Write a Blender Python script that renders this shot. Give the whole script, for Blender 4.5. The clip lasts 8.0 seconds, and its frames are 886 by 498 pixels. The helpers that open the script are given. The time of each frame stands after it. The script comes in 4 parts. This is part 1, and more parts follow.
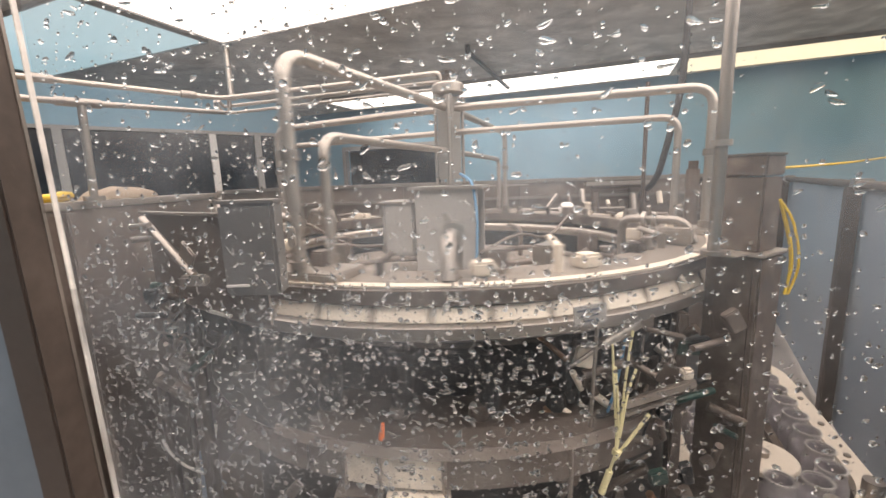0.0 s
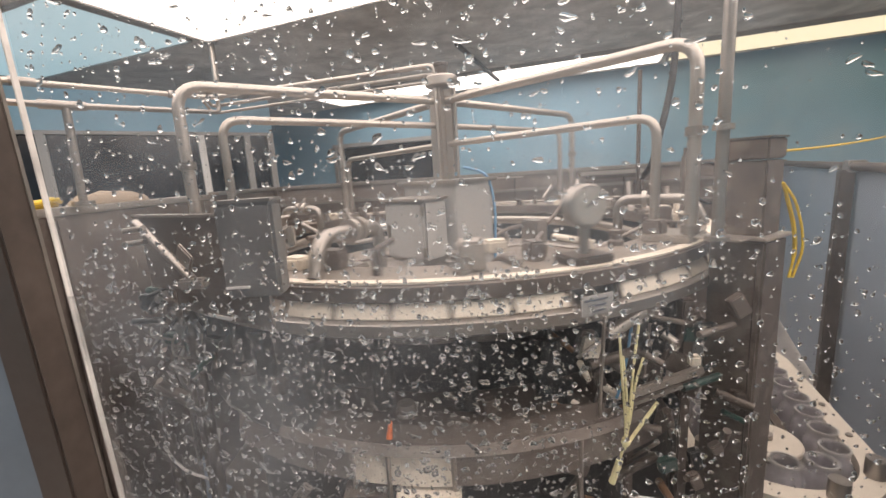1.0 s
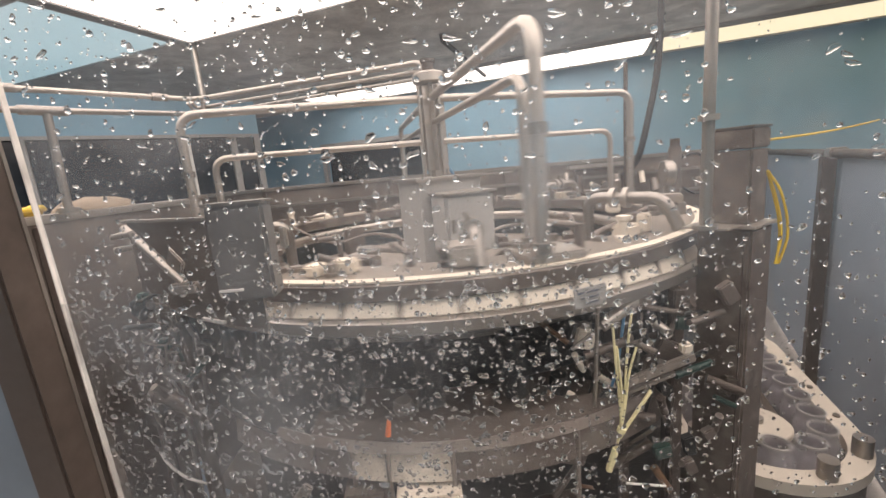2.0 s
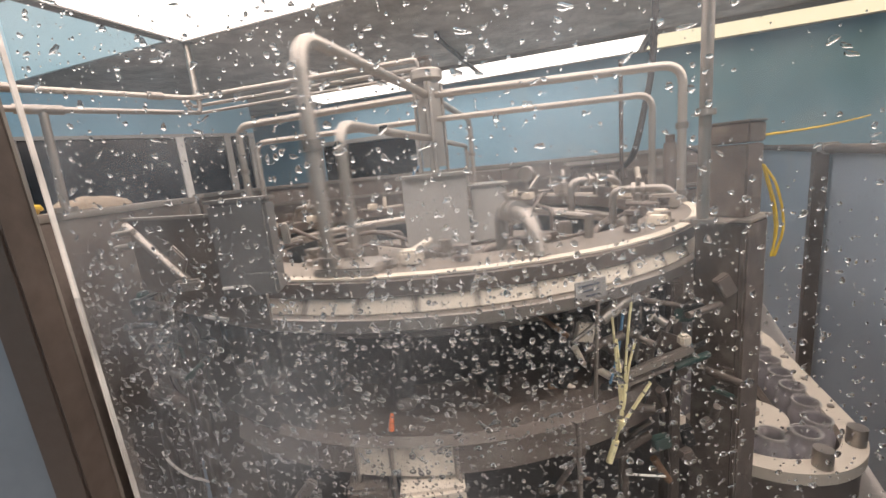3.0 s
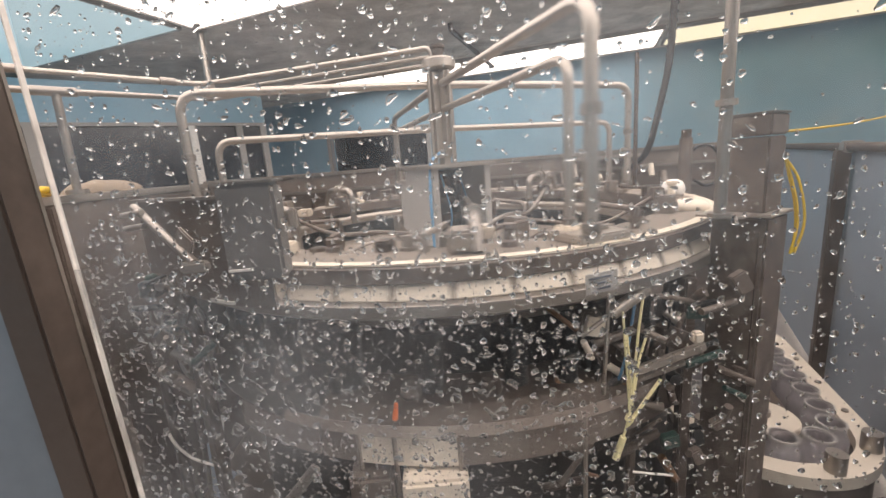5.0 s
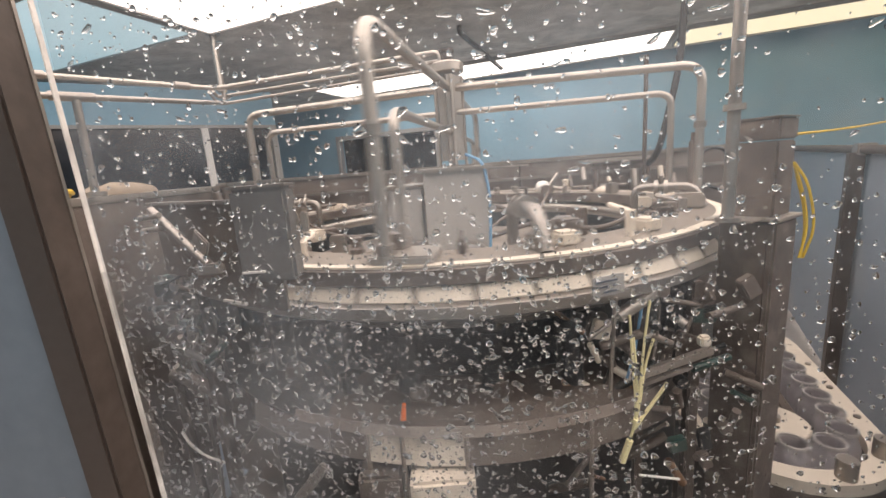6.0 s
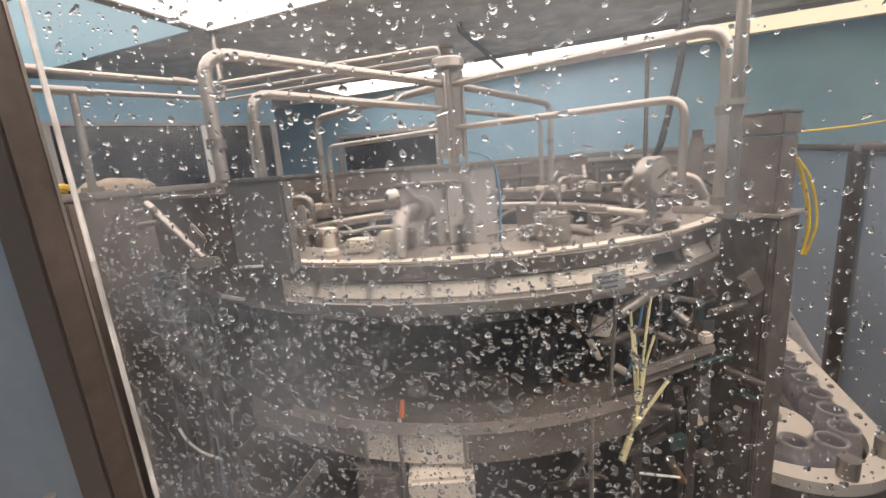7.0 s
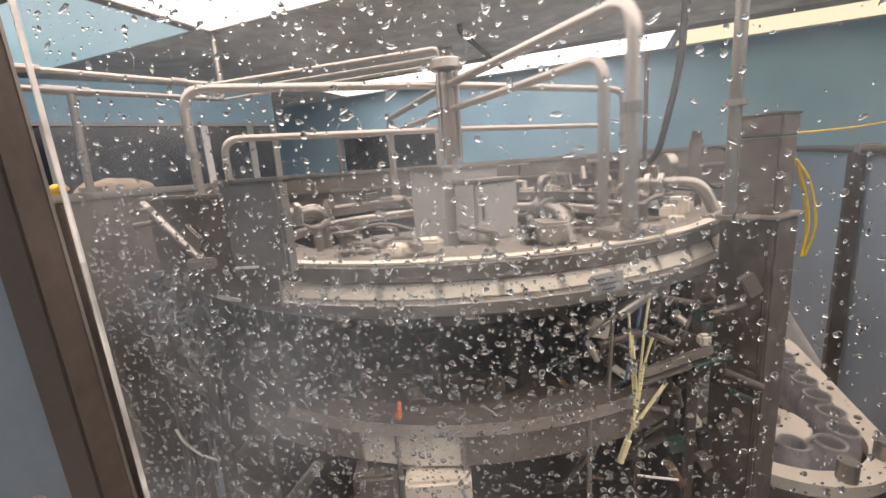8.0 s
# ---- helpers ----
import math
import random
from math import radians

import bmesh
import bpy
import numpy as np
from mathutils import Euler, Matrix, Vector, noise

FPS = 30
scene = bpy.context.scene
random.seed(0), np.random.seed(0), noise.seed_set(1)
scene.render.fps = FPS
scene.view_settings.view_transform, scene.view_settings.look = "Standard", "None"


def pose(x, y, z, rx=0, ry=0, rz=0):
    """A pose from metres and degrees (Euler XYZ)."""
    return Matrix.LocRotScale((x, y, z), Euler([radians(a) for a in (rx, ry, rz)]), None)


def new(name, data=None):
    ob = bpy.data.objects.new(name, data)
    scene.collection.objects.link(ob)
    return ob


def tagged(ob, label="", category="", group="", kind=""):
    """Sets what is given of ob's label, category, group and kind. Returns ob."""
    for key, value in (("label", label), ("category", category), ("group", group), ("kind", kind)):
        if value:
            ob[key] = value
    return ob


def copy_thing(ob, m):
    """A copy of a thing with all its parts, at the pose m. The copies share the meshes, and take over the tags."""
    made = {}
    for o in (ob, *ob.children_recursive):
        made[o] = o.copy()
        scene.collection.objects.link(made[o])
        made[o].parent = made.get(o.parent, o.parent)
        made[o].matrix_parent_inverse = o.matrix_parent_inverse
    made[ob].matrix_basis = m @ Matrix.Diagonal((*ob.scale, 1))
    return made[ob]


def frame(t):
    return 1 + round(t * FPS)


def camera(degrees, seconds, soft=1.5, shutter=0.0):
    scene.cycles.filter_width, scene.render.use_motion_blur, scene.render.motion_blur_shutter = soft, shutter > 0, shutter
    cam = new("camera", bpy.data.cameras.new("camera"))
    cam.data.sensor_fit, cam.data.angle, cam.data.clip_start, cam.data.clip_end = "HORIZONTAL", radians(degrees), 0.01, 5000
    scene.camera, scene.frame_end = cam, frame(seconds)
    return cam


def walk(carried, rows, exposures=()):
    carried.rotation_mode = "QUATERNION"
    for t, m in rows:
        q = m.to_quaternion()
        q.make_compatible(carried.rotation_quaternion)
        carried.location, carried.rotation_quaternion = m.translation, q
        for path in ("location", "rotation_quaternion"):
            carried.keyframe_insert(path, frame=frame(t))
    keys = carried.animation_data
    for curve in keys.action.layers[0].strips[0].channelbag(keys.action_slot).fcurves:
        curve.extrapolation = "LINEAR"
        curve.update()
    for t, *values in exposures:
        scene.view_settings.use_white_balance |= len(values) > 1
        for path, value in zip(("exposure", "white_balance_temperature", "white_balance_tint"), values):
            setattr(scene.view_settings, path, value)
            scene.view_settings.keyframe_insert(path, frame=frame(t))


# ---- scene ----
cam = camera(94.7, 8.0, soft=1.5, shutter=0.5)
METRES, EYE = 0.127, 1.45
ROWS = [
    (0.0, 0.0, 0.0, 0.0, -0.32, -9.68, 1.88),
    (0.5, -0.1828, 0.056, -0.0286, -0.56, -10.07, 2.46),
    (1.0, -0.1492, 0.1125, -0.029, -1.48, -10.4, 3.59),
    (1.5, -0.1413, 0.1107, -0.023, -2.29, -10.74, 4.47),
    (3.0, -0.279, 0.0339, -0.057, -3.66, -11.23, 5.4),
    (3.5, -0.2723, 0.0747, -0.1007, -3.71, -11.5, 5.06),
    (4.0, -0.3128, 0.1081, -0.1642, -3.39, -11.75, 4.61),
    (4.5, -0.2917, 0.1577, -0.2008, -2.94, -11.93, 4.36),
    (6.0, -0.2859, 0.0298, -0.1328, -1.09, -11.56, 4.3),
    (6.5, -0.2958, 0.0267, -0.1563, -1.03, -11.65, 4.21),
    (7.0, -0.2775, 0.0869, -0.2142, -1.06, -11.67, 4.13),
    (7.5, -0.243, 0.1163, -0.2315, -1.13, -11.76, 4.13),
    (8.0, -0.2305, 0.1135, -0.2161, -1.03, -11.57, 4.04),
]
walk(cam, [(t, pose(0, -1.75, EYE) @ pose(METRES * x, METRES * y, METRES * z, 90 + pitch, roll, yaw)) for t, x, y, z, yaw, pitch, roll in ROWS],
     exposures=((0.0, 0.58, 6950, 15), (0.5, 0.46, 6950, 15), (1.2, 0.44, 6880, 15), (8.0, 0.44, 6860, 15)))

# ---- light ----
world = bpy.data.worlds.new("world")
scene.world = world
world.use_nodes = True
world.node_tree.nodes["Background"].inputs[0].default_value = (0.75, 0.85, 1.0, 1)
world.node_tree.nodes["Background"].inputs[1].default_value = 0.15


# ---- materials ----
def material(name, colour, rough=0.5, metal=0.0, vary=0.15, scale=6.0, grain=60.0, bump=0.05, stain=None, stain_at=0.6):
    """Painted or bare surface: blotches at one scale, grain at a finer one, a little relief."""
    m = bpy.data.materials.new(name)
    m.use_nodes = True
    n, l = m.node_tree.nodes, m.node_tree.links
    b = n["Principled BSDF"]
    co = n.new("ShaderNodeTexCoord")
    big, fine = n.new("ShaderNodeTexNoise"), n.new("ShaderNodeTexNoise")
    for t, s, d in ((big, scale, 5), (fine, grain, 3)):
        t.inputs["Scale"].default_value, t.inputs["Detail"].default_value = s, d
        l.new(co.outputs["Object"], t.inputs["Vector"])
    ramp = n.new("ShaderNodeValToRGB")
    ramp.color_ramp.elements[0].position, ramp.color_ramp.elements[1].position = 0.3, 0.7
    ramp.color_ramp.elements[0].color = (*[c * (1 - vary) for c in colour], 1)
    ramp.color_ramp.elements[1].color = (*[min(1, c * (1 + vary)) for c in colour], 1)
    add = n.new("ShaderNodeMath")
    add.operation = "MULTIPLY_ADD"
    add.inputs[1].default_value = 0.35
    l.new(fine.outputs["Fac"], add.inputs[0])
    half = n.new("ShaderNodeMath")
    half.operation = "MULTIPLY"
    half.inputs[1].default_value = 0.65
    l.new(big.outputs["Fac"], half.inputs[0])
    l.new(half.outputs[0], add.inputs[2])
    l.new(add.outputs[0], ramp.inputs["Fac"])
    out = ramp.outputs["Color"]
    if stain:
        st = n.new("ShaderNodeTexNoise")
        st.inputs["Scale"].default_value, st.inputs["Detail"].default_value = scale * 0.6, 8
        l.new(co.outputs["Object"], st.inputs["Vector"])
        sr = n.new("ShaderNodeValToRGB")
        sr.color_ramp.elements[0].position, sr.color_ramp.elements[1].position = stain_at - 0.08, stain_at + 0.08
        mix = n.new("ShaderNodeMix")
        mix.data_type = "RGBA"
        l.new(st.outputs["Fac"], sr.inputs["Fac"])
        l.new(sr.outputs["Color"], mix.inputs["Factor"])
        l.new(out, mix.inputs["A"])
        mix.inputs["B"].default_value = (*stain, 1)
        out = mix.outputs["Result"]
    l.new(out, b.inputs["Base Color"])
    mr = n.new("ShaderNodeMapRange")
    mr.inputs["To Min"].default_value, mr.inputs["To Max"].default_value = max(0.04, rough - 0.12), min(1, rough + 0.12)
    l.new(big.outputs["Fac"], mr.inputs["Value"])
    l.new(mr.outputs["Result"], b.inputs["Roughness"])
    b.inputs["Metallic"].default_value = metal
    bp = n.new("ShaderNodeBump")
    bp.inputs["Strength"].default_value, bp.inputs["Distance"].default_value = bump, 0.004
    l.new(fine.outputs["Fac"], bp.inputs["Height"])
    l.new(bp.outputs["Normal"], b.inputs["Normal"])
    return m


def glow(name, colour, strength):
    m = bpy.data.materials.new(name)
    m.use_nodes = True
    b = m.node_tree.nodes["Principled BSDF"]
    b.inputs["Base Color"].default_value = (0.8, 0.8, 0.78, 1)
    b.inputs["Emission Color"].default_value = (*colour, 1)
    b.inputs["Emission Strength"].default_value = strength
    return m


def water(name):
    m = bpy.data.materials.new(name)
    m.use_nodes = True
    b = m.node_tree.nodes["Principled BSDF"]
    b.inputs["Base Color"].default_value = (0.88, 0.89, 0.89, 1)
    b.inputs["Transmission Weight"].default_value = 1.0
    b.inputs["Roughness"].default_value = 0.05
    b.inputs["IOR"].default_value = 1.33
    return m


def hazy_pane(name):
    """Clear plastic sheet under a film of spray and dried splashes, its haze weighted by place."""
    m = bpy.data.materials.new(name)
    m.use_nodes = True
    n, l = m.node_tree.nodes, m.node_tree.links
    for x in list(n):
        n.remove(x)
    out = n.new("ShaderNodeOutputMaterial")
    clear, film, gloss = n.new("ShaderNodeBsdfTransparent"), n.new("ShaderNodeBsdfTranslucent"), n.new("ShaderNodeBsdfGlossy")
    clear.inputs["Color"].default_value = (0.93, 0.94, 0.94, 1)
    film.inputs["Color"].default_value = (0.72, 0.8, 0.88, 1)
    gloss.inputs["Roughness"].default_value = 0.05
    co = n.new("ShaderNodeTexCoord")
    cloud, spots = n.new("ShaderNodeTexNoise"), n.new("ShaderNodeTexVoronoi")
    cloud.inputs["Scale"].default_value, cloud.inputs["Detail"].default_value = 6.0, 12
    cloud.inputs["Roughness"].default_value = 0.62
    spots.inputs["Scale"].default_value = 260.0
    l.new(co.outputs["Object"], cloud.inputs["Vector"])
    l.new(co.outputs["Object"], spots.inputs["Vector"])
    r1 = n.new("ShaderNodeMapRange")
    r1.inputs["From Min"].default_value, r1.inputs["From Max"].default_value = 0.38, 0.68
    r1.inputs["To Min"].default_value, r1.inputs["To Max"].default_value = FILM[0], FILM[1]
    l.new(cloud.outputs["Fac"], r1.inputs["Value"])
    r2 = n.new("ShaderNodeMapRange")
    r2.inputs["From Min"].default_value, r2.inputs["From Max"].default_value = 0.12, 0.3
    r2.inputs["To Min"].default_value, r2.inputs["To Max"].default_value = 0.03, 0.0
    l.new(spots.outputs["Distance"], r2.inputs["Value"])
    patch = n.new("ShaderNodeMath")
    patch.operation = "MULTIPLY"
    l.new(r2.outputs["Result"], patch.inputs[0])
    l.new(cloud.outputs["Fac"], patch.inputs[1])
    # film weight grows leftwards and upwards, partly to brighten what lies behind
    xyz, side = n.new("ShaderNodeSeparateXYZ"), n.new("ShaderNodeMapRange")
    l.new(co.outputs["Object"], xyz.inputs[0])
    l.new(xyz.outputs["X"], side.inputs["Value"])
    side.inputs["From Min"].default_value, side.inputs["From Max"].default_value = -0.17, 0.07
    side.inputs["To Min"].default_value = 2.3
    high = n.new("ShaderNodeMapRange")
    l.new(xyz.outputs["Z"], high.inputs["Value"])
    high.inputs["From Min"].default_value, high.inputs["From Max"].default_value = 1.28, 1.45
    high.inputs["To Min"].default_value, high.inputs["To Max"].default_value = 0.1, 2.4
    l.new(high.outputs["Result"], side.inputs["To Max"])
    veil = n.new("ShaderNodeMath")
    veil.operation = "MULTIPLY"
    l.new(r1.outputs["Result"], veil.inputs[0])
    l.new(side.outputs["Result"], veil.inputs[1])
    total = n.new("ShaderNodeMath")
    total.operation = "ADD"
    l.new(veil.outputs[0], total.inputs[0])
    l.new(patch.outputs[0], total.inputs[1])
    m1, m2 = n.new("ShaderNodeMixShader"), n.new("ShaderNodeMixShader")
    l.new(total.outputs[0], m1.inputs["Fac"])
    l.new(clear.outputs[0], m1.inputs[1])
    l.new(film.outputs[0], m1.inputs[2])
    m2.inputs["Fac"].default_value = 0.018
    l.new(m1.outputs[0], m2.inputs[1])
    l.new(gloss.outputs[0], m2.inputs[2])
    l.new(m2.outputs[0], out.inputs["Surface"])
    return m


def clear_glass(name, tint=(0.9, 0.95, 0.96), rough=0.03):
    m = bpy.data.materials.new(name)
    m.use_nodes = True
    b = m.node_tree.nodes["Principled BSDF"]
    b.inputs["Base Color"].default_value = (*tint, 1)
    b.inputs["Transmission Weight"].default_value = 0.55
    b.inputs["Roughness"].default_value = rough
    b.inputs["IOR"].default_value = 1.45
    return m


FILM = (0.004, 0.042)
STEEL = material("brushed_steel", (0.33, 0.30, 0.275), 0.36, 0.8, 0.16, 9, 160, 0.06)
STEEL_LIGHT = material("pale_satin_steel", (0.46, 0.42, 0.38), 0.36, 0.75, 0.1, 8, 120, 0.05)
STEEL_BROWN = material("dull_splashed_steel", (0.18, 0.152, 0.135), 0.5, 0.45, 0.25, 7, 90, 0.1, (0.29, 0.26, 0.235), 0.62)
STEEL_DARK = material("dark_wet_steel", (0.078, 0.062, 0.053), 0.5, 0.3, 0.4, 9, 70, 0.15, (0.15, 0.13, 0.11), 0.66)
# near-black base colour carries the shade under and inside the carousel
CAVITY = material("black_cavity_shade", (0.012, 0.015, 0.017), 0.6, 0.0, 0.5, 7, 60, 0.2, (0.045, 0.038, 0.032), 0.7)
STEEL_GREY = material("grey_wet_steel", (0.2, 0.195, 0.192), 0.42, 0.3, 0.25, 9, 80, 0.1, (0.22, 0.21, 0.205), 0.62)
STEEL_POST = material("brown_splashed_steel", (0.15, 0.123, 0.107), 0.5, 0.35, 0.45, 16, 110, 0.14, (0.25, 0.215, 0.19), 0.6)
# cream raised so that the shaded cover plates look lit
CREAM_LIFTED = material("lightened_cream_plate", (0.74, 0.66, 0.56), 0.5, 0.0, 0.15, 12, 90, 0.08, (0.36, 0.31, 0.26), 0.68)
TAN_PLATE = material("worn_tan_plate", (0.21, 0.18, 0.155), 0.5, 0.15, 0.2, 9, 90, 0.1, (0.3, 0.26, 0.22), 0.62)
TAN_DECK = material("splashed_tan_sheet", (0.34, 0.3, 0.265), 0.45, 0.3, 0.2, 7, 90, 0.1, (0.24, 0.21, 0.185), 0.6)
CREAM = material("cream_plastic", (0.66, 0.59, 0.50), 0.45, 0.0, 0.08, 14, 90, 0.05, (0.4, 0.34, 0.27), 0.7)
GREY_PAINT = material("light_grey_enamel", (0.38, 0.37, 0.355), 0.4, 0.0, 0.07, 7, 80, 0.03, (0.42, 0.4, 0.37), 0.72)
BLUE_WALL = material("blue_painted_wall", (0.27, 0.47, 0.60), 0.55, 0.0, 0.12, 1.4, 30, 0.08, (0.34, 0.5, 0.58), 0.64)
CEILING_GREY = material("grey_ceiling_board", (0.74, 0.665, 0.615), 0.7, 0.0, 0.42, 4.5, 26, 0.1, (0.55, 0.5, 0.47), 0.58)
CONCRETE = material("wet_concrete", (0.36, 0.335, 0.32), 0.5, 0.0, 0.3, 2, 40, 0.2)
BRONZE = material("brown_anodised_frame", (0.1, 0.08, 0.07), 0.42, 0.4, 0.12, 5, 150, 0.03)
BLACK = material("black_rubber", (0.02, 0.02, 0.022), 0.5, 0.0, 0.3, 30, 200, 0.05)
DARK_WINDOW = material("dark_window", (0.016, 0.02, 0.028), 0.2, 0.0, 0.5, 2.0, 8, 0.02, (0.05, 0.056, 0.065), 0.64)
PANEL_BLUE = material("blue_grey_sheet", (0.27, 0.335, 0.41), 0.35, 0.1, 0.15, 3, 60, 0.04, (0.34, 0.37, 0.4), 0.62)
YELLOW = material("yellow_cable_jacket", (0.62, 0.43, 0.03), 0.4, 0.0, 0.15, 30, 200, 0.02)
TIE_YELLOW = material("pale_yellow_plastic", (0.84, 0.76, 0.44), 0.4, 0.0, 0.12, 40, 200, 0.02)
ORANGE = material("orange_plastic", (0.85, 0.2, 0.06), 0.4, 0.0, 0.1, 30, 200, 0.02)
WHITE = material("white_plastic", (0.8, 0.78, 0.75), 0.4, 0.0, 0.06, 14, 120, 0.02)
BLUE_CABLE = material("blue_cable_jacket", (0.12, 0.3, 0.5), 0.45, 0.0, 0.15, 30, 200, 0.02)
EDGE = material("pale_edge_glow", (0.7, 0.67, 0.63), 0.35, 0.0, 0.3, 30, 90, 0.1)
INK = material("grey_print", (0.12, 0.13, 0.16), 0.6, 0.0, 0.1, 30, 90, 0.0)
RUST = material("rusty_brown_steel", (0.2, 0.11, 0.06), 0.6, 0.2, 0.35, 20, 120, 0.15)
TEAL = material("teal_fitting", (0.02, 0.055, 0.048), 0.4, 0.0, 0.2, 20, 120, 0.05)


def smoky(name, colour, solid):
    """Scratched translucent plastic."""
    m = bpy.data.materials.new(name)
    m.use_nodes = True
    n, l = m.node_tree.nodes, m.node_tree.links
    b, o = n["Principled BSDF"], n["Material Output"]
    b.inputs["Base Color"].default_value = (*colour, 1)
    b.inputs["Roughness"].default_value = 0.4
    tr, mx, co, ns, mr = (n.new("ShaderNode" + k) for k in ("BsdfTransparent", "MixShader", "TexCoord", "TexNoise", "MapRange"))
    ns.inputs["Scale"].default_value, ns.inputs["Detail"].default_value = 9, 6
    mr.inputs["From Min"].default_value, mr.inputs["From Max"].default_value = 0.3, 0.7
    mr.inputs["To Min"].default_value, mr.inputs["To Max"].default_value = solid - 0.25, solid + 0.2
    l.new(co.outputs["Object"], ns.inputs["Vector"])
    l.new(ns.outputs["Fac"], mr.inputs["Value"])
    l.new(mr.outputs["Result"], mx.inputs["Fac"])
    l.new(tr.outputs[0], mx.inputs[1])
    l.new(b.outputs[0], mx.inputs[2])
    l.new(mx.outputs[0], o.inputs["Surface"])
    return m


SMOKY = smoky("smoky_plastic", (0.22, 0.19, 0.17), 0.48)
JAR_GLASS = clear_glass("jar_glass", (0.72, 0.69, 0.73), 0.06)
GAUGE_GLASS = material("gauge_face", (0.42, 0.39, 0.35), 0.15, 0.2, 0.15, 20, 90, 0.0)
WATER = water("water")
PANE = hazy_pane("spray_filmed_plastic")
LIGHT_PANEL = glow("white_light_panel", (1.0, 0.9, 0.84), 2.35)
LIGHT_TUBE = glow("white_light_diffuser", (1.0, 0.92, 0.87), 2.7)
LIGHT_WARM = glow("warm_light_diffuser", (1.0, 0.86, 0.56), 0.8)


# ---- building helpers ----
def mesh_of(name, verts, faces, smooth=False):
    me = bpy.data.meshes.new(name)
    me.from_pydata([tuple(v) for v in verts], [], faces)
    if smooth:
        me.shade_smooth()
    me.update()
    return me


def part(name, bm, mat, parent=None, label="", smooth=True):
    """Links a bmesh as one mesh object under a thing."""
    bmesh.ops.recalc_face_normals(bm, faces=bm.faces)
    me = bpy.data.meshes.new(name)
    bm.to_mesh(me)
    bm.free()
    if smooth:
        me.shade_smooth()
        me.set_sharp_from_angle(angle=radians(38))
    me.materials.append(mat)
    ob = new(name, me)
    if parent:
        ob.parent = parent
    if label:
        ob["label"] = label
    return ob


def thing(name, m, label, category, group="", kind=""):
    ob = new(name)
    ob.empty_display_size = 0.05
    ob.matrix_basis = m
    return tagged(ob, label, category, group, kind)


def solo(name, bm, mat, label, category, group="", kind="", m=None, smooth=True):
    ob = part(name, bm, mat, None, "", smooth)
    if m is not None:
        ob.matrix_basis = m
    return tagged(ob, label, category, group, kind)


def box(bm, c, s, bevel=0.0, m=None):
    """Adds a box of size s about c, with bevelled edges."""
    t = Matrix.Translation(c) @ Matrix.Diagonal((*s, 1))
    r = bmesh.ops.create_cube(bm, size=1.0, matrix=(m @ t) if m is not None else t)
    if bevel:
        edges = list({e for v in r["verts"] for e in v.link_edges})
        bmesh.ops.bevel(bm, geom=edges, offset=bevel, segments=2, affect="EDGES")
    return bm


def rod(bm, a, b, r, seg=14, r2=None):
    a, b = Vector(a), Vector(b)
    m = Matrix.Translation((a + b) / 2) @ (b - a).to_track_quat("Z", "Y").to_matrix().to_4x4()
    bmesh.ops.create_cone(bm, cap_ends=True, segments=seg, radius1=r, radius2=r if r2 is None else r2, depth=(b - a).length, matrix=m)
    return bm


def rounded(points, bend, steps=6):
    """A polyline whose corners are rounded by arcs of about that radius."""
    p = [Vector(q) for q in points]
    out = [p[0]]
    for i in range(1, len(p) - 1):
        u, v = (p[i - 1] - p[i]), (p[i + 1] - p[i])
        k = min(bend, u.length * 0.45, v.length * 0.45)
        a, b = p[i] + u.normalized() * k, p[i] + v.normalized() * k
        for s in range(steps + 1):
            w = s / steps
            out.append(a * (1 - w) ** 2 + p[i] * 2 * w * (1 - w) + b * w * w)
    return out + [p[-1]]


def tube(bm, points, r, bend=0.0, seg=12):
    """Sweeps a round tube along a polyline."""
    p = rounded(points, bend) if bend else [Vector(q) for q in points]
    rings, side = [], None
    for i, q in enumerate(p):
        d = (p[min(i + 1, len(p) - 1)] - p[max(i - 1, 0)]).normalized()
        if side is None:
            side = d.orthogonal().normalized()
        side = (side - d * side.dot(d)).normalized()
        up = d.cross(side)
        rings.append([bm.verts.new(q + (side * math.cos(2 * math.pi * k / seg) + up * math.sin(2 * math.pi * k / seg)) * r) for k in range(seg)])
    for a, b in zip(rings, rings[1:]):
        for k in range(seg):
            bm.faces.new((a[k], a[(k + 1) % seg], b[(k + 1) % seg], b[k]))
    bm.faces.new(rings[0][::-1])
    bm.faces.new(rings[-1])
    return bm


def curve_points(a, b, sag, n=10, side=(0, 0, -1)):
    a, b, side = Vector(a), Vector(b), Vector(side)
    return [a.lerp(b, i / n) + side * sag * 4 * (i / n) * (1 - i / n) for i in range(n + 1)]


def lathe(bm, profile, seg=96, a0=0.0, a1=360.0, closed=True):
    """Turns a profile of (radius, height) about z. Angle 0 points to -y and grows towards +x. closed: the profile is a loop."""
    full = a1 - a0 >= 359.9
    n = seg if full else seg + 1
    cols = []
    for i in range(n):
        a = radians(a0 + (a1 - a0) * i / seg)
        cols.append([bm.verts.new((r * math.sin(a), -r * math.cos(a), z)) for r, z in profile])
    k = len(profile)
    for i in range(n if full else n - 1):
        c, d = cols[i], cols[(i + 1) % n]
        for j in range(k if closed else k - 1):
            bm.faces.new((c[j], d[j], d[(j + 1) % k], c[(j + 1) % k]))
    if not full and closed:
        bm.faces.new(cols[0])
        bm.faces.new(cols[-1][::-1])
    return bm


def B():
    return bmesh.new()


def out(a, r, z=0.0):
    """The point at angle a (degrees from -y towards +x), radius r."""
    return Vector((r * math.sin(radians(a)), -r * math.cos(radians(a)), z))


AXIS = (0.042, 0.0)   # the machine's axis in plan
SPEED, START = 61.8, -23.0   # degrees a second, angle of the first arm at 0 s
